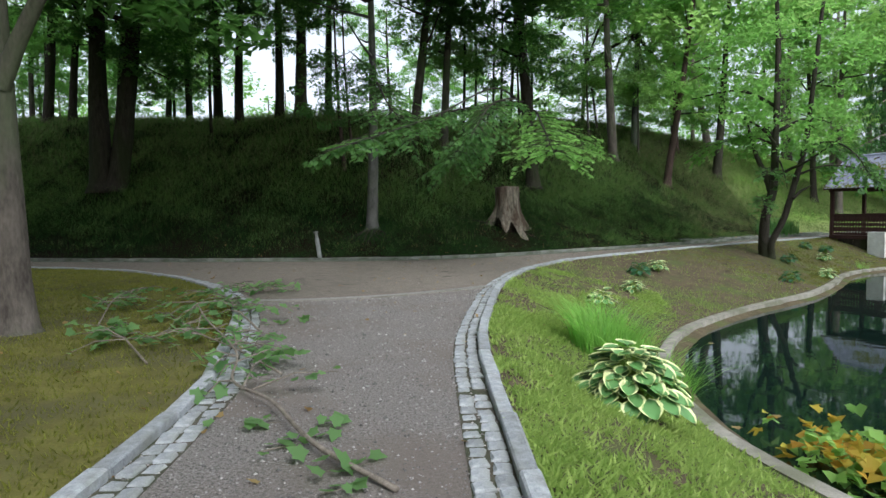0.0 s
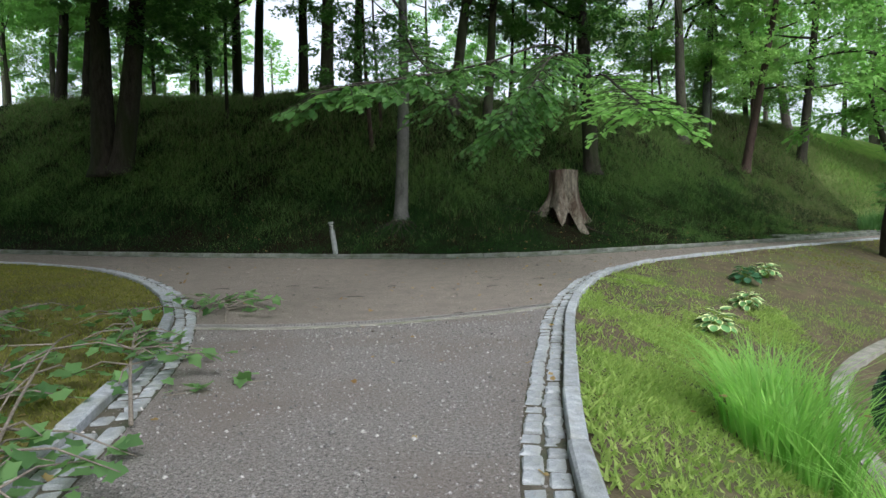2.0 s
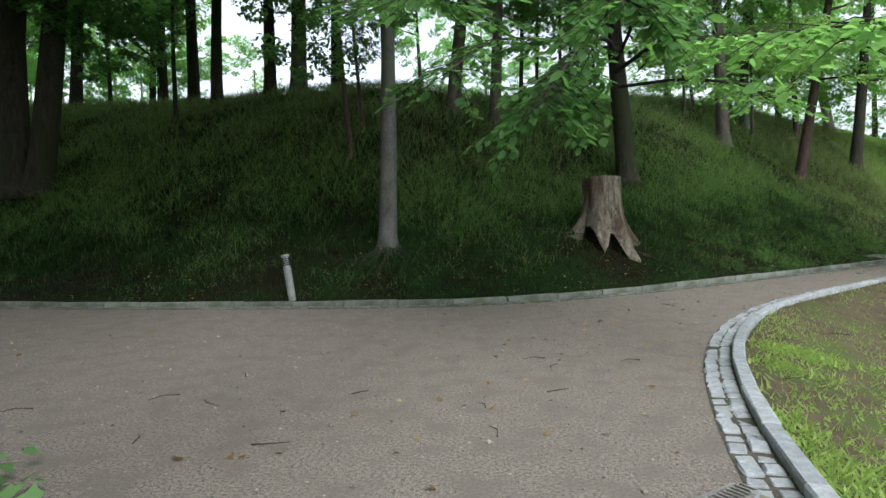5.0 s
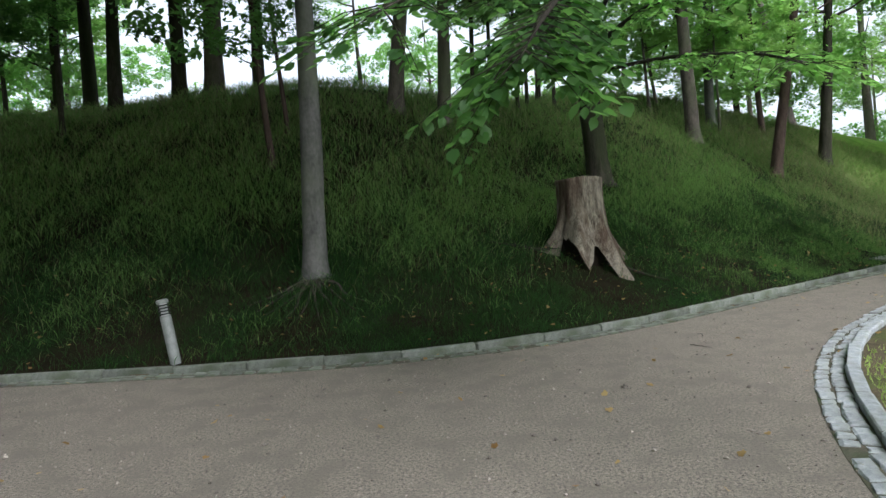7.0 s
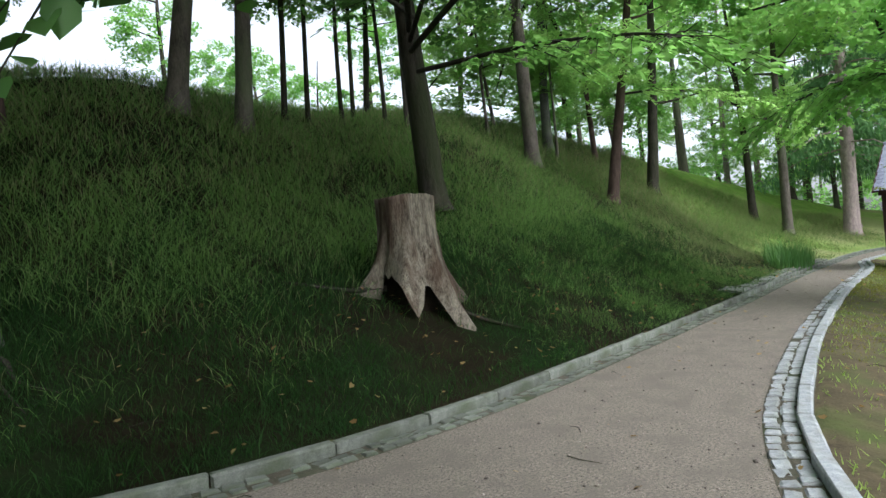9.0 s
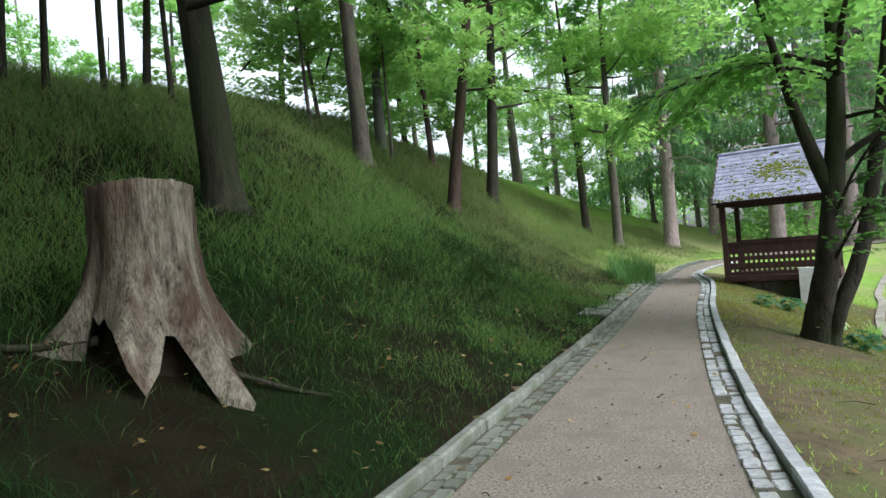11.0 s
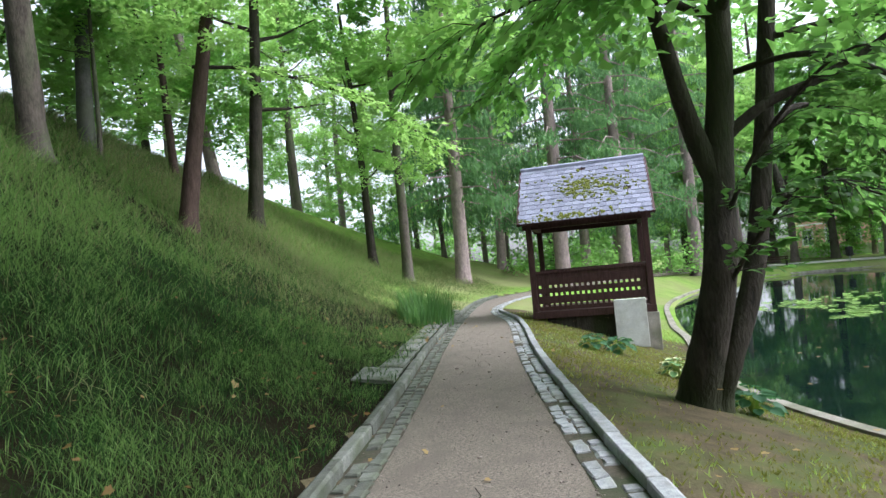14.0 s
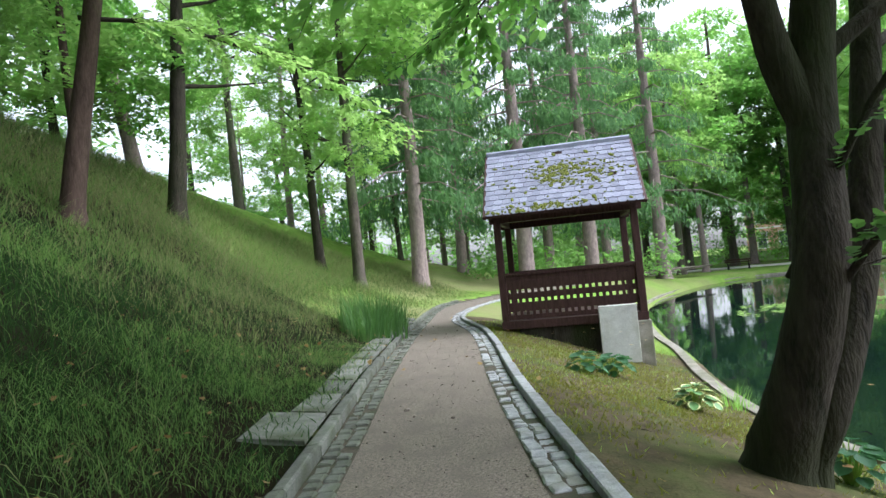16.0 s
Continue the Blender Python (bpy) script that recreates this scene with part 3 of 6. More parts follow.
BANK = [
    # x, y, height, radius, bark, crown, lean, crown radius
    (-3.13, 17.6, 13, 0.19, M_BARKG, "dark", (0.25, 0.3), 2.6, "smooth grey beech trunk at the foot of the bank"),
    (3.2, 24.1, 13, 0.30, M_BARKD, "dark", (-0.7, 0.4), 2.8, "dark beech standing just behind the broken stump"),
    (8.2, 30.4, 13, 0.25, M_BARK, "bright", (-0.8, -1.3), 2.8, "slightly leaning brown trunk on the grassy slope"),
    (11.1, 30.4, 12, 0.20, M_BARKR, "bright", (1.3, -1.2), 2.6, "slender reddish trunk leaning over the slope"),
    (15.5, 34.8, 13, 0.25, M_BARKD, "green", (0.6, -0.7), 3.0, "dark straight trunk high on the slope"),
    (13.5, 36.0, 11, 0.13, M_BARKR, "bright", (-0.3, 0.3), 2.0, "thin reddish trunk on the slope"),
    (10.2, 33.6, 11, 0.20, M_BARKG, "green", (0.3, 0.4), 2.6, "grey trunk near the crest of the bank"),
    (10.2, 32.8, 8, 0.06, M_BARK, "bright", (0.2, 0.2), 1.5, "thin young sapling on the slope"),
    (8.0, 33.6, 8, 0.07, M_BARK, "bright", (-0.8, 0.2), 1.6, "thin leaning sapling on the crest"),
    (7.2, 32.0, 8, 0.06, M_BARK, "bright", (-0.5, 0.2), 1.5, "thin leaning sapling on the crest"),
    (22.8, 37.4, 12, 0.20, M_BARKD, "bright", (-0.6, 0.2), 2.6, "dark crooked trunk where the bank ends"),
    (23.6, 36.1, 14, 0.24, M_BARK, "bright", (0.3, 0.2), 3.2, "forked brown trunk beside the path bend"),
    (16.8, 39.6, 14, 0.24, M_BARKC, "green", (-2.6, 0.3), 2.8, "pale trunk leaning on the hill top"),
    (-0.9, 25.0, 12, 0.20, M_BARK, "green", (0.9, 0.2), 2.6, "brown trunk leaning outward on the crest"),
    (-2.25, 24.7, 12, 0.23, M_BARK, "green", (1.3, 0.4), 2.8, "brown trunk leaning on the crest"),
    (0.0, 26.4, 11, 0.08, M_BARKD, "bright", (0.2, 0.1), 1.8, "thin dark trunk on the crest"),
    (0.6, 27.2, 11, 0.07, M_BARKD, "bright", (0.1, 0.1), 1.8, "thin dark trunk on the crest"),
    (1.6, 28.3, 11, 0.07, M_BARKD, "bright", (0.0, 0.1), 1.8, "thin dark trunk on the crest"),
    (2.0, 29.0, 11, 0.07, M_BARKD, "green", (0.1, 0.1), 1.8, "thin dark trunk on the crest"),
    (2.5, 30.0, 11, 0.10, M_BARKD, "bright", (0.6, 0.1), 2.0, "thin dark leaning trunk on the crest"),
    (3.0, 29.3, 10, 0.07, M_BARKD, "bright", (-0.1, 0.1), 1.8, "thin dark trunk on the crest"),
    (3.7, 29.4, 10, 0.08, M_BARKD, "bright", (0.1, 0.1), 1.8, "thin dark trunk on the crest"),
    (-4.9, 21.6, 8, 0.08, M_BARKR, "dark", (-0.4, 0.1), 1.3, "thin reddish sapling on the slope"),
    (-4.8, 22.8, 8, 0.06, M_BARKR, "dark", (-0.4, 0.1), 1.3, "thin reddish sapling on the slope"),
    (-6.8, 27.1, 13, 0.19, M_BARKD, "green", (0.1, 0.3), 2.6, "dark trunk on the crest against the sky"),
    (-8.2, 26.9, 13, 0.30, M_BARK, "green", (0.5, 0.3), 3.0, "thick brown trunk on the crest against the sky"),
    (-9.1, 26.4, 13, 0.22, M_BARKD, "green", (0.2, 0.3), 2.6, "dark trunk on the crest against the sky"),
    (-11.2, 26.5, 12, 0.22, M_BARKD, "dark", (0.2, 0.3), 2.6, "dark trunk on the crest against the sky"),
    (-12.9, 28.0, 12, 0.24, M_BARKD, "green", (0.1, 0.3), 2.8, "dark trunk on the crest against the sky"),
    (-12.0, 25.0, 9, 0.08, M_BARKD, "dark", (0.1, 0.1), 1.6, "thin dark sapling below the crest"),
    (-18.9, 29.2, 13, 0.26, M_BARKD, "green", (1.2, 0.3), 2.8, "dark leaning trunk on the crest"),
    (-21.9, 29.6, 13, 0.22, M_BARKD, "green", (0.8, 0.3), 2.8, "dark leaning trunk on the crest"),
    (-23.2, 29.4, 13, 0.28, M_BARKD, "green", (0.8, 0.3), 2.8, "dark leaning trunk on the crest"),
    (-15.6, 30.5, 13, 0.2, M_BARKD, "green", (0.0, 0.3), 2.8, "dark trunk behind the crest"),
]
# top crowns enlarged and pushed south so that they shade the bank
SHADE_TREES = []
for x, y, h, r, bk, cr, ln, cr_r, lab in BANK:
    t = tree(x, y, h, r, bk, cr, lab, ln, cr_r, sub=3 if r > 0.12 else 2, top_scale=1.9 if r > 0.15 else 1.4, south=2.2)
    if r > 0.18 and -12 < x < 12:
        SHADE_TREES.append((t, h))

# the old twin-stemmed tree to the west and the smooth trunk on the west lawn
# top crowns widened here too, to darken the west end
for dx, ln, rr in ((-0.34, (0.1, 0.3), 0.46), (0.34, (2.0, 0.3), 0.42)):
    t = tree(-15.5 + dx, 22.3, 15, rr, M_BARKD, "dark", "massive dark twin trunk at the foot of the bank", ln, 3.8, sub=3, group="", flare=1.5, limbs=6, top_scale=1.7, south=2.5)
    SHADE_TREES.append((t, 15))
lawn_tree = tree(-4.82, 2.85, 12, 0.19, M_BARK, "dark", "smooth mossy grey trunk standing on the mown lawn", (-0.5, 0.2), 3.4, sub=3, group="", flare=2.1, bend=0.1, top_scale=1.8)

V, F = [], []
tube(V, F, smooth3([(-0.05, 0, 2.9), (0.2, 0.02, 3.45), (0.62, 0.06, 4.3), (1.1, 0.1, 5.6)], 4), np.linspace(0.11, 0.05, 13), 8, cap=False)
mesh_ob("limb", V, F, M_BARK, lawn_tree, True)

# limbs added to the trees above, each with its leafy end; the dark ones form an unseen roof that shades the bank
def leaf_roof(spots, leaves="dark"):
    for x, y, z, s in spots:
        t, h = min(SHADE_TREES, key=lambda e: math.hypot(e[0].location.x - x, e[0].location.y - y))
        q = np.array([x, y, z]) - np.array(t.location)
        p = np.array([0.0, 0.0, h * 0.62])
        V, F = [], []
        tube(V, F, [p, p * 0.5 + q * 0.5 + np.array([0, 0, 0.6]), q], [0.11, 0.08, 0.03], 6, cap=False)
        mesh_ob("limb", V, F, M_BARKD, t, True)
        c = new("crown", trng.choice(CROWNS[leaves]))
        c.matrix_basis = pose(*q, 0, 0, trng.uniform(0, 360)) @ Matrix.Diagonal((s, s, s * 0.6, 1))
        c.parent = t


# closed leaf roof, added above the view to shade bank and path
leaf_roof([(-24 + 4.3 * i + trng.uniform(-0.7, 0.7), 13.6 + 4.2 * j + trng.uniform(-0.7, 0.7), 10.4 + 0.5 * j + trng.uniform(-0.5, 0.9), trng.uniform(3.0, 3.8))
           for i in range(8) for j in range(3)])
leaf_roof([(-22 + 5.5 * i, 14.5 + 5 * j, 13.4 + trng.uniform(-0.5, 0.6), 3.8) for i in range(6) for j in range(2)])
leaf_roof([(-20 + 4.6 * i, 8.5 + 3.4 * j, 11.2 + trng.uniform(-0.5, 0.8), 3.6) for i in range(4) for j in range(2)])

SHADE_TREES[:] = [e for e in SHADE_TREES if e[0].location.x > 5]
leaf_roof([(6, 36, 8.6, 3.0), (9, 36, 8.4, 3.2), (12, 36.5, 8.0, 3.2), (15, 39, 8.2, 2.8), (7, 32, 9.8, 2.4)], "bright")

# woods behind the crest and beyond the bend
wrng = random.Random(77)
for k in range(17):
    x = (-40 + k * 2.5 if k < 9 else -6 + (k - 9) * 3.6) + wrng.uniform(-0.8, 0.8)
    y = 36 + wrng.uniform(0, 13) + 7 * math.exp(-((x + 3) / 9) ** 2)
    tree(x, y, wrng.uniform(9, 13), wrng.uniform(0.11, 0.2), wrng.choice([M_BARKD, M_BARK, M_BARK]), wrng.choice(["green", "bright", "green"]), "woodland tree on the hill top behind the crest", (wrng.uniform(-0.6, 0.6), 0.2), wrng.uniform(2.6, 3.4), sub=3, low=0.42, crown_z=0.55, top_scale=1.0, group="woods on the hill")
for k in range(17):
    a = k / 16
    x = 26 + 22 * a + wrng.uniform(-1.5, 1.5)
    y = 42 + wrng.uniform(0, 5) + (k % 3) * 6
    tree(x, y, wrng.uniform(12, 18), wrng.uniform(0.14, 0.26), wrng.choice([M_BARKC, M_BARK]), "bright", "tall woodland tree beyond the path bend", (wrng.uniform(-0.6, 0.6), 0.2), wrng.uniform(2.8, 3.6), sub=3, low=0.36, crown_z=0.6, top_scale=1.0, group="woods beyond the bend")
for k in range(14):
    x = 60 + wrng.uniform(-2, 30)
    y = 46 - k * 4.2 + wrng.uniform(-1.5, 1.5)
    tree(x, y, wrng.uniform(12, 17), wrng.uniform(0.2, 0.32), wrng.choice([M_BARKC, M_BARK]), wrng.choice(["bright", "green"]), "park tree on the lawn beyond the pond", (wrng.uniform(-0.6, 0.6), 0.2), wrng.uniform(3.6, 4.8), sub=4, low=0.4, crown_z=0.55, group="trees beyond the pond")
for k in range(22):
    x = 58 + wrng.uniform(0, 9) + (k % 2) * 7
    y = 50 - k * 2.7 + wrng.uniform(-1, 1)
    if abs(y - 26) < 3:
        continue
    tree(x, y, wrng.uniform(16, 23), wrng.uniform(0.22, 0.36), wrng.choice([M_BARKC, M_BARK]), wrng.choice(["bright", "green", "green"]), "tall park tree on the far bank of the pond", (wrng.uniform(-0.6, 0.6), 0.2), wrng.uniform(4.4, 5.6), sub=5, low=0.28, crown_z=0.6, top_scale=1.0, group="trees beyond the pond", limbs=7)
for k in range(7):
    x, y = 66 + wrng.uniform(0, 9), 20 + k * 4.4 + wrng.uniform(-0.8, 0.8)
    tree(x, y, wrng.uniform(21, 27), wrng.uniform(0.28, 0.4), wrng.choice([M_BARKC, M_BARK]), wrng.choice(["bright", "green"]), "tall broad park tree on the far bank of the pond", (wrng.uniform(-0.6, 0.6), 0.2), wrng.uniform(5.0, 6.0), sub=8, low=0.45, crown_z=0.7, top_scale=1.0, group="trees beyond the pond", limbs=9)
# trees behind the camera, added to cut the southern sky's light
for k in range(12):
    x = -30 + k * 2.6 + wrng.uniform(-0.8, 0.8)
    y = -14 - wrng.uniform(0, 10) + abs(k - 6) * 1.2
    tree(x, y, wrng.uniform(12, 16), wrng.uniform(0.2, 0.3), M_BARKD, "dark", "unseen park tree south of the path, added to block the sky", (0.3, 0.2), 3.8, sub=3, group="trees on the south lawn")
for k in range(9):
    x, y = -14 - k * 3.2 + wrng.uniform(-1, 1), 6 + wrng.uniform(-4, 4)
    tree(x, y, wrng.uniform(12, 15), wrng.uniform(0.18, 0.3), M_BARKD, "dark", "park tree on the west lawn", (0.3, 0.2), 3.4, sub=3, group="trees on the west lawn")

for k in range(4):
    x, y = -30 + k * 3.6 + wrng.uniform(-1, 1), 33 + wrng.uniform(0, 6)
    tree(x, y, wrng.uniform(9, 12), wrng.uniform(0.09, 0.16), M_BARKD, "green", "slender woodland tree behind the crest", (wrng.uniform(-0.5, 0.5), 0.2), wrng.uniform(2.2, 2.8), sub=3, low=0.3, crown_z=0.5, top_scale=1.0, group="woods on the hill")

# distant woods that close the view
rg = np.random.default_rng(12)
V, F, cents = [], [], []
for k in range(230):
    a = rg.uniform(0, 2 * math.pi)
    R = rg.uniform(75, 120)
    x, y = 10 + R * math.cos(a), 15 + R * math.sin(a)
    if 95 < x and 12 < y < 42:
        continue
    z0 = hz(x, y) - 0.2
    h = rg.uniform(10, 17)
    tube(V, F, [(x, y, z0), (x + rg.uniform(-0.5, 0.5), y, z0 + h)], [0.28, 0.1], 5, cap=False)
    for j in range(7):
        cents.append((x + rg.normal(0, 1.8), y + rg.normal(0, 1.8), z0 + h * rg.uniform(0.25, 1.05)))
tagged(mesh_ob("distant_trunks", V, F, M_BARK), "far woodland trunks closing the view", "woods", kind="stuff")
v, f = leaf_cloud(np.array(cents), rg.uniform(1.6, 2.8, len(cents)), 48, 0.62, rg)
tagged(new("distant_foliage", cloud_mesh("distant_foliage", v, f, M_LEAF)), "far woodland foliage closing the view", "woods", kind="stuff")


# undergrowth of the woods round the bend and over the crest
rg = np.random.default_rng(31)
cents = []
for k in range(150):
    a = math.radians(rg.uniform(24, 100))
    R = rg.uniform(36, 62)
    x, y = 8 + R * math.cos(a), 16 + R * math.sin(a)
    if x > 56 and y < 48:
        continue
    h = rg.uniform(1.5, 6.5)
    for j in range(4):
        cents.append((x + rg.normal(0, 1.1), y + rg.normal(0, 1.1), hz(x, y) + h * rg.uniform(0.1, 1.0)))
for k in range(60):
    x, y, h = rg.uniform(74, 84), rg.uniform(-5, 55), rg.uniform(2, 6)
    for j in range(4):
        cents.append((x + rg.normal(0, 1.1), y + rg.normal(0, 1.1), hz(x, y) + h * rg.uniform(0.1, 1.0)))
v, f = leaf_cloud(np.array(cents), rg.uniform(0.9, 1.7, len(cents)), 60, 0.34, rg)
tagged(new("woodland_undergrowth", cloud_mesh("woodland_undergrowth", v, f, M_LEAF)), "green shrubs and saplings under the far woods", "shrubs", kind="stuff")


# conifers behind the pavilion
def conifer(x, y, h, r, label):
    z = hz(x, y) - 0.15
    t = tagged(empty("conifer", x, y, z), label, "conifer", "conifers behind the pavilion")
    V, F = [], []
    us = [0, 0.01, 0.03, 0.1, 0.3, 0.6, 1.0]
    tube(V, F, [(0.15 * math.sin(u * 5), 0, h * u) for u in us], [r * 1.6, r * 1.25, r * 1.08, r, r * 0.85, r * 0.55, r * 0.1], 10, wob=0.04, rng=trng)
    cen, spr = [], []
    for k in range(54):
        u = 0.2 + 0.78 * k / 54
        an = k * 2.4 + trng.uniform(-0.3, 0.3)
        ln = (1.05 - u) * h * 0.2 * trng.uniform(0.7, 1.2) + 0.4
        p = np.array([0.15 * math.sin(u * 5), 0, h * u])
        e = p + np.array([math.cos(an) * ln, math.sin(an) * ln, -0.32 * ln])
        BV, BF = [], []
        tube(BV, BF, [p, (p + e) / 2 + np.array([0, 0, 0.1 * ln]), e], [r * 0.14, r * 0.1, r * 0.03], 5, cap=False)
        mesh_ob("bough", BV, BF, M_BARKC, t)
        for q in np.linspace(0.3, 1, 5):
            c = p + (e - p) * q
            cen.append(c + np.array([0, 0, -0.25]))
            spr.append(0.34 + 0.1 * ln)
    mesh_ob("trunk", V, F, M_BARKC, t, True)
    v, f = leaf_cloud(np.array(cen), np.array(spr), 30, 0.42, np.random.default_rng(int(x * 10)), droop=0.9, shape=4.0)
    c = new("needles", cloud_mesh("needles", v, f, M_NEEDLE))
    c.parent = t


for x, y, h, r in ((28.5, 37.1, 22, 0.36), (34.6, 34.9, 24, 0.42), (30.5, 38.8, 20, 0.26), (38.3, 32.9, 23, 0.40), (36.5, 40.5, 22, 0.3), (42, 37.5, 22, 0.34), (43, 45, 24, 0.36), (46.6, 31.8, 26, 0.42), (50, 37, 25, 0.36), (54, 41, 26, 0.4)):
    conifer(x, y, h, r, "tall spruce with pale bare trunk and drooping branches")


# ---------------------------------------------------------------- twin-stemmed maple by the pond
def stem(V, F, pts, radii, sides=11, fine=5):
    p = smooth3(pts, fine)
    rr = np.interp(np.linspace(0, 1, len(p)), np.linspace(0, 1, len(radii)), radii)
    tube(V, F, p, rr, sides, wob=0.035, rng=trng)


maple = tagged(empty("maple_tree", 0, 0, 0), "mossy dark maple with two stems leaning over the pond", "tree")
mz = hz(11.2, 19.15)
V, F = [], []
stem(V, F, [(11.3, 19.33, mz - 0.2), (11.27, 19.28, mz + 0.12), (11.12, 19.08, 0.31), (11.08, 18.87, 1.12), (11.33, 18.85, 2.25), (11.3, 18.7, 3.7), (11.3, 18.6, 7.5), (11.2, 18.9, 11)], [0.36, 0.23, 0.185, 0.165, 0.15, 0.12, 0.09, 0.03])
mesh_ob("stem", V, F, M_BARKD, maple, True)
V, F = [], []
stem(V, F, [(11.42, 19.2, mz - 0.2), (11.4, 19.12, mz + 0.12), (11.34, 18.92, 0.2), (11.66, 18.7, 1.1), (11.98, 18.56, 2.5), (12.25, 18.47, 3.8), (12.4, 18.1, 7), (12.6, 17.9, 10)], [0.22, 0.15, 0.12, 0.11, 0.10, 0.09, 0.07, 0.03])
mesh_ob("stem", V, F, M_BARKD, maple, True)
MAPLE_LIMBS = [([(11.28, 18.86, 1.95), (11.15, 19.02, 2.55), (10.78, 19.1, 3.5), (10.4, 19.3, 5.2)], [0.13, 0.11, 0.08, 0.03]),
         ([(11.34, 18.83, 2.4), (11.6, 18.4, 2.75), (11.9, 17.75, 3.0), (12.6, 16.9, 3.7)], [0.07, 0.055, 0.04, 0.015]),
         ([(11.45, 18.72, 4.2), (12.4, 18.9, 4.6), (13.6, 19.4, 4.7)], [0.07, 0.05, 0.02]),
         ([(11.42, 18.75, 3.6), (10.6, 18.2, 4.2), (9.6, 17.5, 4.5)], [0.06, 0.045, 0.015]),
         ([(11.8, 18.4, 1.75), (12.1, 18.5, 2.0), (12.5, 18.6, 2.2)], [0.06, 0.05, 0.02]),
         ([(11.42, 18.75, 3.1), (11.1, 17.9, 3.0), (10.9, 17.2, 2.5), (10.85, 16.9, 2.05)], [0.035, 0.03, 0.02, 0.006]),
         ([(11.4, 18.7, 5.0), (10.4, 19.6, 5.8), (9.0, 20.6, 5.7)], [0.07, 0.05, 0.02])]
for pts, rr in MAPLE_LIMBS:
    V, F = [], []
    stem(V, F, pts, rr, 7)
    mesh_ob("limb", V, F, M_BARKD, maple, True)
mr = np.random.default_rng(31)
cen = []
for pts, rr in MAPLE_LIMBS:
    for q in smooth3(pts, 5)[6:]:
        for j in range(2):
            cen.append(np.array(q) + mr.normal(0, 0.45, 3) + np.array([0, 0, 0.25]))
for j in range(80):
    p = mr.normal(0, 1, 3)
    p /= np.linalg.norm(p)
    cen.append(np.array([11.7, 18.6, 6.6]) + p * np.array([3.6, 3.6, 2.3]) * mr.uniform(0.55, 1))
cen = [c for c in cen if c[2] > 3.4 or c[0] > 13.0]
v, f = leaf_cloud(np.array(cen), 0.5, 42, 0.15, mr, droop=0.35, shape=1.15)
c = new("crown", cloud_mesh("crown", v, f, M_LEAF))
c.parent = maple


# ---------------------------------------------------------------- low beech branches over the path
def leafy_branch(name, label, root, pts, spread, n_twigs, per, size, material, seed, bark=M_BARKD, start=0.2, hang=0.0):
    """A limb with side twigs in a flat spray and leaves set along them."""
    rg = np.random.default_rng(seed)
    t = tagged(empty(name, 0, 0, 0), label, "branch")
    V, F = [], []
    line = smooth3(pts, 6)
    tube(V, F, line, np.linspace(root, 0.006, len(line)), 7, cap=False)
    mesh_ob("limb", V, F, bark, t, True)
    V, F, P, A = [], [], [], []
    for k in range(n_twigs):
        i = int(rg.uniform(start, 1) * (len(line) - 1))
        p = line[i]
        d = line[min(i + 1, len(line) - 1)] - line[max(i - 1, 0)]
        d /= np.linalg.norm(d)
        side = np.cross(d, [0, 0, 1]) * rg.choice([-1, 1])
        w = d * rg.uniform(0.3, 0.9) + side * rg.uniform(0.5, 1) + np.array([0, 0, rg.uniform(-0.35, 0.1) - hang * rg.random()])
        w /= np.linalg.norm(w)
        ln = spread * rg.uniform(0.45, 1.0)
        q = [p, p + w * ln * 0.5 + np.array([0, 0, 0.02]), p + w * ln - np.array([0, 0, 0.12 * ln])]
        tube(V, F, q, [0.007, 0.005, 0.002], 5, cap=False)
        for u in np.linspace(0.15, 1, per):
            P.append(p + (q[2] - p) * u)
            A.append(w + side * (1 if int(u * 40) % 2 else -1) * 0.9 + rg.normal(0, 0.2, 3))
    tagged(mesh_ob("twig_spray", V, F, bark, t, True), kind="stuff")
    P, A = np.array(P), np.array(A)
    A /= np.linalg.norm(A, axis=1)[:, None]
    A[:, 2] = A[:, 2] * 0.5 - rg.uniform(0.0, 0.4, len(A))
    S = np.cross(A, np.array([0, 0, 1.0]) + rg.normal(0, 0.35, A.shape))
    S /= np.linalg.norm(S, axis=1)[:, None]
    N = np.cross(S, A)
    s = (size * rg.uniform(0.65, 1.25, len(P)))[:, None]
    # eight-point leaf, folded along the midrib
    v = np.stack([P, P + A * s * 0.28 + S * s * 0.25 + N * s * 0.05, P + A * s * 0.62 + S * s * 0.27 + N * s * 0.04, P + A * s * 1.0 - N * s * 0.08,
                  P + A * s * 0.62 - S * s * 0.27 + N * s * 0.04, P + A * s * 0.28 - S * s * 0.25 + N * s * 0.05], 1).reshape(-1, 3)
    i = np.arange(len(P))[:, None] * 6
    f = np.concatenate([i + np.array([[0, 1, 2, 3]]), i + np.array([[0, 3, 4, 5]])], 0)
    c = new("leaves", cloud_mesh("leaves", v, f, material))
    c.parent = t
    return t


LB_LAB = "drooping leafy beech branch hanging over the path"
leafy_branch("beech_branch", LB_LAB, 0.07, [(2.5, 21.9, 5.8), (1.8, 18.5, 5.3), (0.9, 15.2, 4.4), (0.3, 13.4, 3.5), (-0.1, 12.3, 2.8)], 1.1, 80, 14, 0.17, M_LEAFD, 1, start=0.6, hang=0.5)
leafy_branch("beech_branch", LB_LAB, 0.06, [(2.5, 21.9, 5.4), (2.6, 17.5, 4.9), (2.4, 13.0, 3.7), (2.1, 8.4, 2.5)], 1.2, 84, 16, 0.15, M_LEAF, 2, start=0.35)
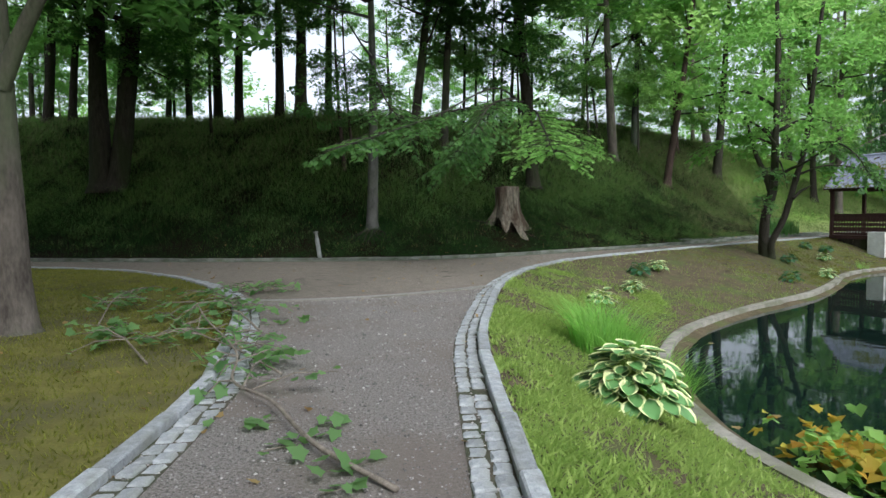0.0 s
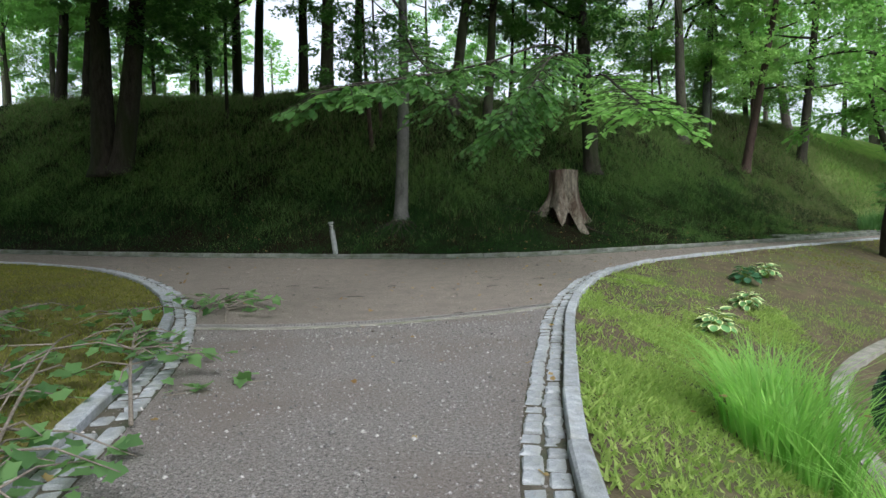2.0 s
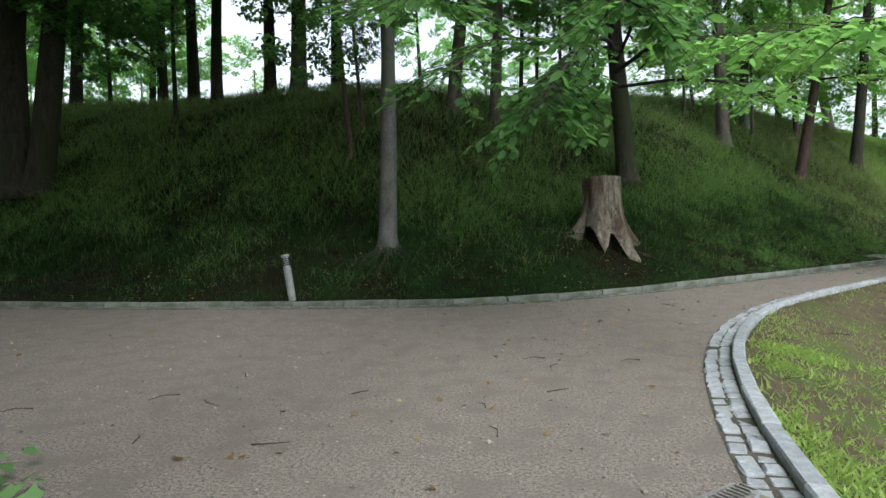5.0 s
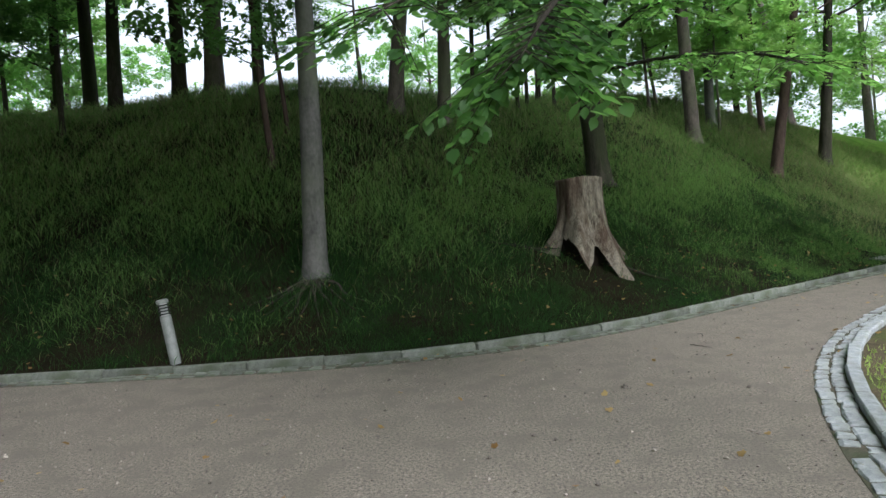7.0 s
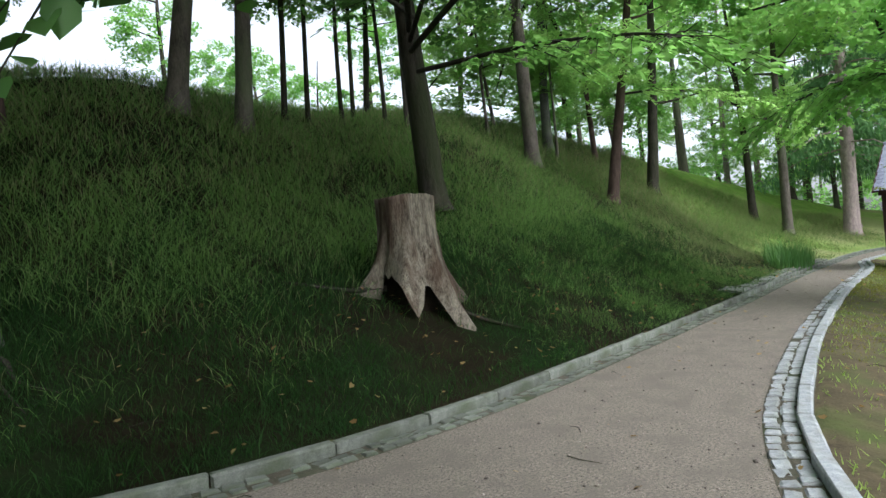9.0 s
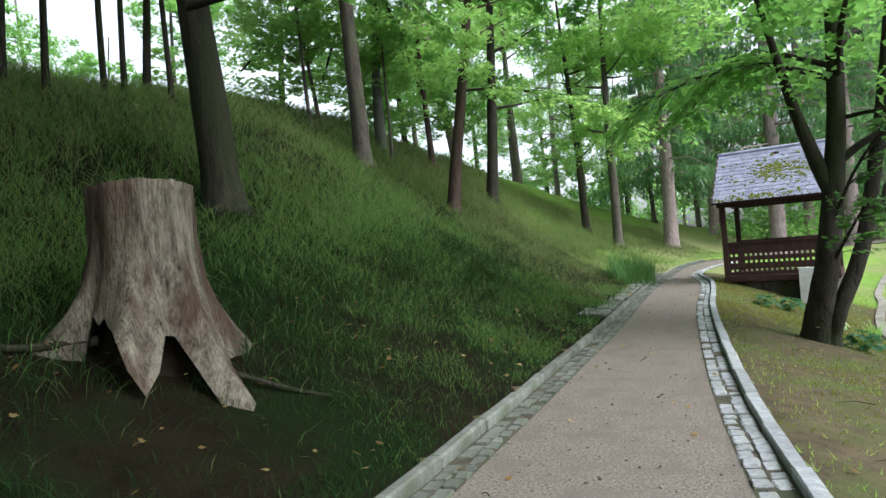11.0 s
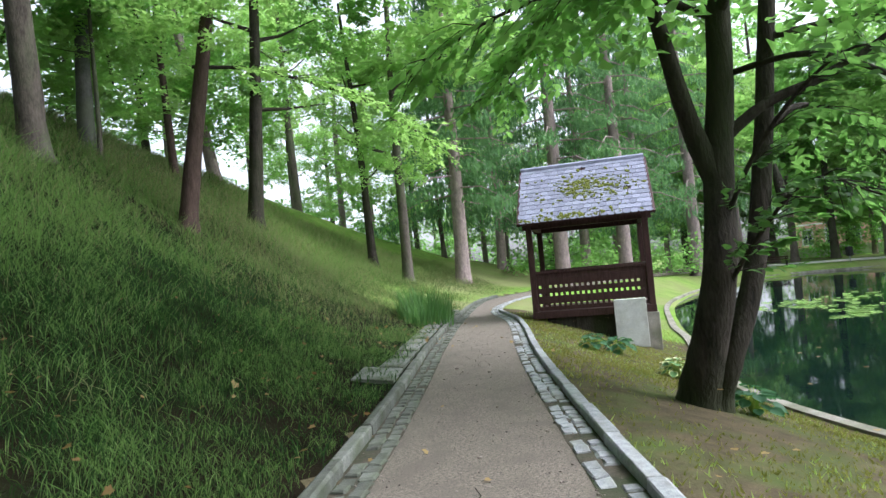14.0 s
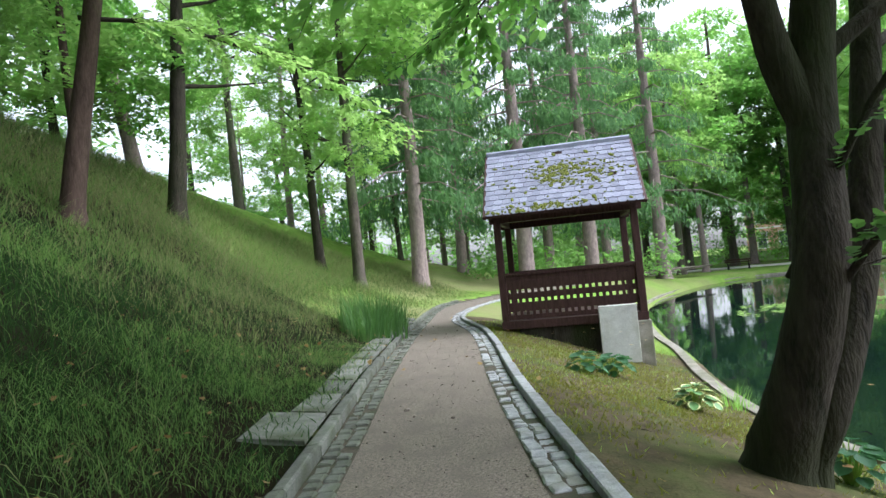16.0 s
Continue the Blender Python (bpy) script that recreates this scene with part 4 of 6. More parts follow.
leafy_branch("beech_branch", LB_LAB, 0.05, [(2.6, 21.8, 6.0), (0.8, 18.0, 5.2), (-0.6, 14.5, 4.3), (-1.3, 12.5, 3.3)], 1.3, 60, 16, 0.14, M_LEAFD, 3)
leafy_branch("beech_branch", LB_LAB, 0.05, [(2.6, 21.9, 5.0), (3.6, 19.5, 4.6), (4.0, 17.0, 3.9), (3.9, 15.4, 3.3)], 1.2, 50, 16, 0.14, M_LEAF, 5)
leafy_branch("beech_branch", LB_LAB, 0.05, [(-2.9, 17.5, 6.0), (-2.4, 15.0, 5.4), (-1.8, 12.5, 4.4), (-1.2, 10.5, 3.6)], 1.3, 56, 16, 0.14, M_LEAFD, 6)
leafy_branch("beech_branch", LB_LAB, 0.04, [(2.5, 21.9, 6.0), (1.2, 16.0, 5.4), (-0.4, 10.0, 3.6), (-1.8, 5.6, 2.4)], 0.9, 60, 14, 0.14, M_LEAFD, 16, start=0.62)
leafy_branch("beech_branch", LB_LAB, 0.05, [(2.5, 21.9, 5.6), (2.0, 17.0, 5.2), (1.0, 12.0, 4.2), (0.4, 9.4, 3.0)], 1.1, 70, 14, 0.15, M_LEAFD, 17, start=0.5, hang=0.5)
leafy_branch("maple_branch", "long thin arching branch with bright leaves", 0.05, [(11.4, 30.2, 6.6), (13.0, 29.3, 6.5), (16.0, 29.0, 6.0), (18.5, 28.8, 4.9)], 1.3, 70, 12, 0.17, M_LEAFY, 7)
ML = "maple branch with broad green leaves hanging over the path"
leafy_branch("maple_branch", ML, 0.05, [(11.3, 18.75, 3.7), (10.7, 19.5, 4.1), (10.0, 20.3, 4.0), (9.3, 21.2, 3.5)], 0.9, 46, 10, 0.16, M_LEAF, 21)
leafy_branch("maple_branch", ML, 0.05, [(11.3, 18.75, 3.9), (11.6, 20.0, 4.5), (12.0, 21.2, 4.4), (12.2, 22.3, 3.9)], 1.0, 90, 12, 0.16, M_LEAF, 22)
leafy_branch("maple_branch", ML, 0.045, [(12.2, 18.5, 3.6), (12.6, 17.4, 3.6), (12.7, 16.4, 3.1), (12.7, 15.6, 2.3)], 0.9, 60, 10, 0.16, M_LEAFD, 23, hang=0.4)
leafy_branch("maple_branch", ML, 0.045, [(12.0, 18.5, 2.6), (13.0, 18.3, 2.9), (14.2, 17.9, 2.6), (15.0, 17.6, 2.0)], 0.9, 46, 10, 0.15, M_LEAFD, 24, hang=0.3)
# young bluish-green maple shoots before the twin stems
leafy_branch("maple_shoot", "grey-green leafy shoots beside the twin stems", 0.03, [(11.2, 19.1, 0.5), (10.9, 18.5, 1.3), (10.5, 17.9, 1.8), (10.3, 17.4, 1.6)], 0.6, 30, 10, 0.13, M_LEAFD, 8)
leafy_branch("maple_shoot", "grey-green leafy shoots beside the twin stems", 0.03, [(11.3, 19.1, 1.0), (11.0, 18.4, 2.2), (10.6, 17.6, 2.8), (10.4, 17.0, 2.6)], 0.7, 30, 10, 0.13, M_LEAFD, 9)

# ---------------------------------------------------------------- pavilion
PX, PY, PA = 16.96, 25.075, math.degrees(-1.102)
PW, PD, EAVE, RIDGE, FLOOR, RAIL = 2.66, 2.32, 2.255, 3.714, 0.16, 1.122
pav = tagged(empty("pavilion", PX, PY, 0, PA), "small open wooden garden pavilion with a mossy slate roof", "pavilion")


def pbox(name, x0, y0, z0, x1, y1, z1, material, bevel=0.01, parent=None, label=""):
    bm = bmesh.new()
    box(bm, x0, y0, z0, x1, y1, z1, bevel)
    return part(name, bm, material, parent or pav, label)


for u in (0, PW):
    for v in (0, PD):
        pbox("post", u - 0.07, v - 0.07, FLOOR - 0.05, u + 0.07, v + 0.07, EAVE + 0.02, M_DWOOD, 0.012)
pbox("floor_deck", -0.08, -0.08, FLOOR - 0.16, PW + 0.08, PD + 0.08, FLOOR, M_DWOOD, 0.01)
pbox("foundation_wall", 0.25, 0.0, -1.0, PW - 0.25, 0.34, FLOOR - 0.163, M_BARKD, 0.03, label="rough dark stone footing")
pbox("corner_pier", PW - 0.2, -0.1, -1.2, PW + 0.12, 0.3, FLOOR - 0.163, M_CONCRETE, 0.03, label="weathered stone pier")
pbox("corner_pier", PW - 0.2, PD - 0.3, -1.3, PW + 0.12, PD + 0.1, FLOOR - 0.163, M_CONCRETE, 0.03)
for v in (0, PD):
    pbox("beam", -0.15, v - 0.06, EAVE - 0.12, PW + 0.15, v + 0.06, EAVE + 0.025, M_DWOOD, 0.01)
for u in (0, PW):
    pbox("tie_beam", u - 0.055, 0.06, EAVE - 0.10, u + 0.055, PD - 0.06, EAVE + 0.018, M_DWOOD, 0.01)


def balustrade(length, m):
    """A pierced board balustrade along local x, with real openings in three rows."""
    bal = new("balustrade")
    bal.parent = pav
    bal.matrix_basis = m
    z0 = FLOOR
    rows = [(0.02, 0.11, "board"), (0.18, 0.36, "board"), (0.43, 0.55, "board"), (0.62, 0.80, "board")]
    for a, b, nm in rows:
        pbox(nm, 0.07, -0.018, z0 + a, length - 0.07, 0.018, z0 + b, M_DWOOD, 0.005, bal)
    pbox("handrail", 0.05, -0.055, z0 + 0.90, length - 0.05, 0.055, z0 + 0.962, M_DWOOD, 0.012, bal)
    pbox("board", 0.07, -0.022, z0 + 0.80, length - 0.07, 0.022, z0 + 0.90, M_DWOOD, 0.006, bal)
    bm = bmesh.new()
    box(bm, -0.03, -0.014, 0, 0.03, 0.014, 0.075)
    me = bpy.data.meshes.new("picket")
    bm.to_mesh(me)
    bm.free()
    me.materials.append(M_DWOOD)
    n = int((length - 0.16) / 0.125)
    for zz in (0.107, 0.357, 0.547):
        for i in range(n + 1):
            ob = new("picket", me)
            ob.matrix_basis = pose(0.08 + i * (length - 0.16) / n, 0, z0 + zz)
            ob.parent = bal
    return bal


balustrade(PW, pose(0, 0, 0))
pbox("handrail", 0.05, PD - 0.05, FLOOR + 0.90, PW - 0.05, PD + 0.05, FLOOR + 0.962, M_DWOOD, 0.012)
pbox("handrail", PW - 0.05, 0.05, FLOOR + 0.90, PW + 0.05, PD - 0.05, FLOOR + 0.962, M_DWOOD, 0.012)
# roof: boarding, gables, slates, moss
OH, OG, MID = 0.33, 0.2, PD / 2
slope = math.atan2(RIDGE - EAVE, MID + OH)
for sgn, nm in ((1, "roof_boarding"), (-1, "roof_boarding")):
    e, r_ = (-OH if sgn > 0 else PD + OH), MID
    V = [(-OG, e, EAVE - 0.03), (PW + OG, e, EAVE - 0.03), (PW + OG, r_, RIDGE - 0.03), (-OG, r_, RIDGE - 0.03)]
    V += [(x, y, z + 0.045) for x, y, z in V]
    mesh_ob(nm, V, [(0, 1, 2, 3), (7, 6, 5, 4), (0, 4, 5, 1), (1, 5, 6, 2), (2, 6, 7, 3), (3, 7, 4, 0)], M_DWOOD, pav)
for u in (-0.02, PW + 0.02):
    V = [(u - 0.02, -0.02, EAVE + 0.03), (u - 0.02, PD + 0.02, EAVE + 0.03), (u - 0.02, MID, RIDGE - 0.16)]
    V += [(x + 0.04, y, z) for x, y, z in V]
    mesh_ob("gable_board", V, [(0, 1, 2), (5, 4, 3), (0, 3, 4, 1), (1, 4, 5, 2), (2, 5, 3, 0)], M_DWOOD, pav)
for u in (-OG, PW + OG):
    for sgn in (1, -1):
        e = -OH if sgn > 0 else PD + OH
        V, F = [], []
        tube(V, F, [(u, e, EAVE - 0.01), (u, MID, RIDGE - 0.01)], [0.05, 0.05], 4)
        mesh_ob("barge_board", V, F, M_DWOOD, pav)
sl_len = math.hypot(MID + OH, RIDGE - EAVE)
rows_n = 13
smes = []
srng = random.Random(8)
for k in range(6):
    w, h = 0.165, sl_len / rows_n * 1.45
    V = [(-w / 2, h, 0), (w / 2, h, 0), (w / 2, 0.045, 0), (w * 0.28, 0, 0), (-w * 0.28, 0, 0), (-w / 2, 0.045, 0)]
    V = [(x + srng.uniform(-0.003, 0.003), y + srng.uniform(-0.006, 0.006), z) for x, y, z in V]
    V += [(x, y, z + 0.009) for x, y, z in V]
    me = bpy.data.meshes.new("slate")
    me.from_pydata(V, [], [(5, 4, 3, 2, 1, 0), (6, 7, 8, 9, 10, 11)] + [(i, (i + 1) % 6, (i + 1) % 6 + 6, i + 6) for i in range(6)])
    me.materials.append(M_ROOFSLATE)
    smes.append(me)
for face in (0, 1):
    base_m = Matrix.Translation((-OG, -OH, EAVE + 0.02)) @ Matrix.Rotation(slope, 4, "X") if face == 0 else Matrix.Translation((PW + OG, PD + OH, EAVE + 0.02)) @ Matrix.Rotation(math.pi, 4, "Z") @ Matrix.Rotation(slope, 4, "X")
    cols = int((PW + 2 * OG) / 0.17)
    poses = []
    for j in range(rows_n):
        for i in range(cols + 1):
            x = min(max(0.085 + (i - 0.5 * (j % 2)) * 0.17 + 0.02, 0.083), PW + 2 * OG - 0.083)
            if srng.random() < 0.012:
                continue
            poses.append(base_m @ pose(x, j * sl_len / rows_n - 0.02, 0.016 + srng.uniform(0, 0.004), -4.2, 0, srng.uniform(-1.5, 1.5)))
    place_pieces(pav, "slate", smes, poses, 260 if face == 0 else 0)
V, F = [], []
tube(V, F, [(-OG, MID, RIDGE + 0.03), (PW + OG, MID, RIDGE + 0.03)], [0.07, 0.07], 6)
mesh_ob("ridge_cap", V, F, M_ROOFSLATE, pav)
rg = np.random.default_rng(4)
cen = []
for k in range(430):
    if k < 330:
        a, b = rg.normal(0.56, 0.17), rg.normal(0.52, 0.13)
    else:
        a, b = rg.normal(0.42, 0.2), abs(rg.normal(0.02, 0.05))
    if 0.02 < a < 0.98 and 0.0 <= b < 0.97:
        cen.append(Matrix.Translation((-OG, -OH, EAVE + 0.055)) @ Matrix.Rotation(slope, 4, "X") @ Vector((a * (PW + 2 * OG), b * sl_len, 0)))
bm = bmesh.new()
bmesh.ops.create_icosphere(bm, subdivisions=2, radius=1.0)
for v_ in bm.verts:
    v_.co *= 1 + 0.18 * noise.noise(v_.co * 2.3)
moss_me = bpy.data.meshes.new("moss_cushion")
bm.to_mesh(moss_me)
bm.free()
moss_me.materials.append(M_MOSS)
for c in cen:
    s = float(min(0.012 + rg.gamma(2.0, 0.009), 0.055))
    ob = new("moss_cushion", moss_me)
    ob.matrix_basis = Matrix.Translation(c) @ Matrix.Rotation(slope, 4, "X") @ Matrix.Rotation(float(rg.uniform(0, 6)), 4, "Z") @ Matrix.Diagonal((s * 1.3, s * 0.8, 0.008 + 0.12 * s, 1))
    ob.parent = pav

SLM = pav.matrix_basis
slab = pbox("stone_slab", 1.80, -0.36, -0.75, 2.50, -0.2, 0.34, M_WHITE, 0.012)
slab.parent = None
slab.matrix_basis = SLM.copy()
tagged(slab, "pale upright stone slab leaning by the pavilion footing", "stone slab")

# ---------------------------------------------------------------- broken stump
sx, sy = 1.78, 19.75
stump = tagged(empty("tree_stump", sx, sy, 0), "broad sawn tree stump, weathered, hollow below with splayed roots", "tree stump")
sr_ = random.Random(9)
g0 = hz(sx, sy)
sides, lev = 56, 16
V, F = [], []
roots = [(-0.98, 0.74, 0.24, 1.15), (-1.75, 0.5, 0.26, 0.5), (3.25, 0.22, 0.22, 0.9), (0.35, 0.5, 0.3, 0.5), (1.7, 0.5, 0.3, 0.4), (-2.8, 0.4, 0.2, 0.4)]
for i in range(lev + 1):
    t = i / lev
    for k in range(sides):
        a = 2 * math.pi * k / sides - math.pi
        fl = 0.41 + 0.04 * t + 0.02 * math.sin(5 * a) + 0.012 * math.sin(11 * a + 1) + 0.008 * math.sin(23 * a)
        low = (1 - t) ** 2.7
        reach = 0.14 * low
        for ra, rl, rw, dr in roots:
            da = (a - ra + math.pi) % (2 * math.pi) - math.pi
            g = math.exp(-(da / rw) ** 2)
            reach += rl * g * low
        rr = fl + reach + sr_.uniform(-0.008, 0.008)
        x, y = rr * math.cos(a), rr * math.sin(a)
        top = 2.40 + 0.015 * math.sin(3 * a) + sr_.uniform(-0.006, 0.006)
        # front edge is torn away above the ground, leaving a dark hollow between the roots
        gz = hz(sx + x, sy + y) - 0.06
        hol = 0.0
        if -2.5 < a < -0.42:
            hol = 0.50 + 0.10 * math.sin(9 * a) + 0.08 * math.sin(17 * a + 2)
            hol -= 1.0 * math.exp(-((a + 0.98) / 0.24) ** 4) + 0.26 * math.exp(-((a + 1.75) / 0.24) ** 4)
            hol = max(0.0, hol)
        bot = gz + hol
        V.append((x, y, bot + (top - bot) * t))
for i in range(lev):
    for k in range(sides):
        k2 = (k + 1) % sides
        F.append((i * sides + k, i * sides + k2, (i + 1) * sides + k2, (i + 1) * sides + k))
F.append(tuple(lev * sides + k for k in range(sides)))
mesh_ob("stump_body", V, F, M_STUMP, stump, True)
# dark plug added in the hollow in place of its deep shade
V, F = [], []
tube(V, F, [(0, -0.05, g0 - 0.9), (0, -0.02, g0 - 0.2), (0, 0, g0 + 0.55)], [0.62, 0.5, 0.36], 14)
mesh_ob("shade_plug", V, F, M_HOLLOW, stump, True)


def root(pts, rr, material, parent):
    V, F = [], []
    q = []
    for x, y, dz in pts:
        q.append((x - sx, y - sy, hz(x, y) + dz))
    stem(V, F, q, rr, 8)
    mesh_ob("root", V, F, material, parent, True)


root([(1.35, 19.5, 0.16), (0.85, 19.42, 0.05), (0.2, 19.2, 0.07), (-0.7, 19.25, 0.0)], [0.05, 0.032, 0.022, 0.01], M_BARKD, stump)
root([(2.1, 19.4, 0.1), (2.9, 19.05, 0.03), (3.6, 18.8, -0.02)], [0.035, 0.022, 0.008], M_BARKD, stump)

# roots washed bare below the smooth trunk
broots = tagged(empty("exposed_roots", 0, 0, 0), "bare twisted roots below the smooth grey trunk", "roots")
rrng = random.Random(14)
for k in range(9):
    a = -2.6 + k * 0.26
    V, F = [], []
    x, y = -3.1, 17.4
    pts = []
    for q in (0.12, 0.4, 0.75, 1.15):
        xx, yy = x + math.cos(a) * q + rrng.uniform(-0.06, 0.06), y + math.sin(a) * q + rrng.uniform(-0.06, 0.06)
        pts.append((xx, yy, hz(xx, yy) + 0.10 * (1 - q / 1.15)))
    stem(V, F, pts, [0.045, 0.03, 0.018, 0.006], 6)
    mesh_ob("root", V, F, M_BARKD, broots, True)

# ---------------------------------------------------------------- bollard light
bx, by = -4.38, 15.1
bol = tagged(empty("bollard_light", bx, by, hz(bx, by) - 0.06), "grey tilted cylindrical bollard lamp beside the kerb", "bollard light")
bol.matrix_basis = pose(bx, by, hz(bx, by) - 0.06, 2, -7, 0) @ Matrix.Diagonal((1.12, 1.12, 1.1, 1))
V, F = [], []
tube(V, F, [(0, 0, 0), (0, 0, 0.62)], [0.06, 0.06], 18)
mesh_ob("post", V, F, M_STEEL, bol, False)
for k in range(4):
    V, F = [], []
    tube(V, F, [(0, 0, 0.635 + k * 0.034), (0, 0, 0.648 + k * 0.034)], [0.064, 0.064], 18)
    mesh_ob("louvre", V, F, M_BLACK, bol)
V, F = [], []
tube(V, F, [(0, 0, 0.62), (0, 0, 0.77)], [0.04, 0.04], 14)
mesh_ob("lens", V, F, M_WHITE, bol)
V, F = [], []
tube(V, F, [(0, 0, 0.765), (0, 0, 0.80), (0, 0, 0.81)], [0.066, 0.066, 0.055], 18)
mesh_ob("cap", V, F, M_STEEL, bol)

# ---------------------------------------------------------------- flat slabs outside the bank kerb
s_b = along(LB)
q0 = s_b[int(np.argmin(((LB - np.array([9.2, 22.0])) ** 2).sum(1)))]
for k in range(14):
    p, a = at_len(LB, s_b, q0 + 0.75 + k * 0.84)
    bm = bmesh.new()
    box(bm, -0.417, 0.075, -0.05, 0.417, 0.075 + (0.30 if k else 0.5), 0.0, 0.008)
    for v_ in bm.verts:
        v_.co.x += prng.uniform(-0.012, 0.012)
        v_.co.y += prng.uniform(-0.01, 0.01)
    me = bpy.data.meshes.new("edging_slab")
    bm.to_mesh(me)
    bm.free()
    me.materials.append(M_KERBD)
    ob = new("edging_slab", me)
    ob.matrix_basis = pose(p[0], p[1], 0.128 + prng.uniform(-0.012, 0.008), 7 + prng.uniform(-2, 2), prng.uniform(-0.7, 0.7), a + prng.uniform(-1.0, 1.0))
    tagged(ob, "flat grey stone slab laid behind the bank kerb", "stone slab", "slabs behind the kerb")

# ---------------------------------------------------------------- plants
VARIEG = bpy.data.materials.new("variegated_hosta_leaf")
nt, bs = nodes_of(VARIEG)
at = nt.nodes.new("ShaderNodeAttribute")
at.attribute_name = "edge"
rp = nt.nodes.new("ShaderNodeValToRGB")
rp.color_ramp.elements[0].position, rp.color_ramp.elements[0].color = 0.55, (0.10, 0.23, 0.065, 1)
rp.color_ramp.elements[1].position, rp.color_ramp.elements[1].color = 0.72, (0.70, 0.73, 0.36, 1)
nzz = nt.nodes.new("ShaderNodeTexNoise")
nzz.inputs["Scale"].default_value = 14
ad = nt.nodes.new("ShaderNodeMath")
ad.operation = "MULTIPLY_ADD"
ad.inputs[1].default_value = 0.3
nt.links.new(nzz.outputs[0], ad.inputs[0])
nt.links.new(at.outputs["Fac"], ad.inputs[2])
sb_ = nt.nodes.new("ShaderNodeMath")
sb_.operation = "SUBTRACT"
sb_.inputs[1].default_value = 0.15
nt.links.new(ad.outputs[0], sb_.inputs[0])
nt.links.new(sb_.outputs[0], rp.inputs[0])
nt.links.new(rp.outputs[0], bs.inputs["Base Color"])
bs.inputs["Roughness"].default_value = 0.5
M_BLUEHOSTA = leaf_mat("blue_green_hosta", (0.042, 0.112, 0.063), (0.084, 0.196, 0.098), (0.084, 0.224, 0.07))


def hosta(x, y, radius, n, size, material, label, seed):
    """A mound of broad pointed leaves on arching stalks; the rim of each leaf carries the attribute edge."""
    rg = random.Random(seed)
    z = hz(x, y)
    t = tagged(empty("hosta", x, y, z - 0.02), label, "hosta", "hostas on the pond lawn")
    V, F, E = [], [], []
    for k in range(n):
        SV, SF = [], []
        ring = (k + 0.5) / n
        a = k * 2.39996 + rg.uniform(-0.2, 0.2)
        d = radius * (0.2 + 0.75 * ring) * rg.uniform(0.85, 1.1)
        hgt = radius * (0.85 - 0.66 * ring ** 1.3) * rg.uniform(0.8, 1.15) + 0.05
        p = np.array([math.cos(a) * d * 0.75, math.sin(a) * d * 0.75, hgt])
        out = np.array([math.cos(a), math.sin(a), 0])
        pit = 0.1 - 0.6 * ring + rg.uniform(-0.2, 0.2)
        ax = out * math.cos(pit) + np.array([0, 0, math.sin(pit)])
        sd = np.array([-math.sin(a), math.cos(a), rg.uniform(-0.25, 0.25)])
        nm = np.cross(ax, sd)
        s = size * rg.uniform(0.75, 1.2)
        tube(SV, SF, [(0.02 * math.cos(a), 0.02 * math.sin(a), 0), p * np.array([0.6, 0.6, 0.85]), p], [0.006, 0.005, 0.004], 4, cap=False)
        mesh_ob("stalk", SV, SF, M_LAWN, t)
        V, F, E = [], [], []
        b = 0
        prof = [(0.0, 0.08), (0.14, 0.36), (0.4, 0.47), (0.68, 0.37), (0.88, 0.18), (1.0, 0.0)]
        for u, w in prof:
            for q in (-1, -0.62, 0, 0.62, 1):
                cup = 0.10 * q * q * s - 0.16 * (u ** 2) * s + 0.012 * s * math.sin(u * 18 + q * 4)
                V.append(p + ax * u * s + sd * (w * q * s) + nm * cup)
                E.append(1.0 if abs(q) == 1 else (0.45 if abs(q) > 0.5 else (0.0 if u < 0.9 else 0.8)))
        for i in range(5):
            for j in range(4):
                F.append((b + i * 5 + j, b + i * 5 + j + 1, b + (i + 1) * 5 + j + 1, b + (i + 1) * 5 + j))
        lv = mesh_ob("leaf", V, F, material, t, True)
        atr = lv.data.attributes.new("edge", "FLOAT", "POINT")
        atr.data.foreach_set("value", E)
    return t


BIGH = "large variegated hosta with cream-edged green leaves beside the pond"
SMH = "small variegated hosta with pale leaf edges on the lawn"
BLH = "small blue-green hosta on bare soil"
hosta(1.93, 1.95, 0.62, 165, 0.2, VARIEG, BIGH, 1)
hosta(4.3, 11.0, 0.30, 30, 0.15, VARIEG, SMH, 2)
hosta(5.75, 13.95, 0.32, 32, 0.15, VARIEG, SMH, 3)
hosta(5.0, 13.1, 0.34, 34, 0.17, M_BLUEHOSTA, BLH, 4)
hosta(3.05, 8.7, 0.34, 34, 0.15, VARIEG, SMH, 5)
hosta(10.2, 15.3, 0.34, 30, 0.15, M_BLUEHOSTA, BLH, 6)
hosta(11.95, 18.95, 0.33, 30, 0.15, M_BLUEHOSTA, "dark green hosta at the foot of the twin-stemmed maple", 7)
hosta(14.2, 20.7, 0.32, 30, 0.15, VARIEG, SMH, 8)
hosta(15.0, 22.05, 0.30, 26, 0.17, M_BLUEHOSTA, BLH, 9)
hosta(14.2, 22.1, 0.27, 24, 0.15, M_BLUEHOSTA, BLH, 10)
hosta(12.5, 17.5, 0.3, 26, 0.18, VARIEG, SMH, 11)


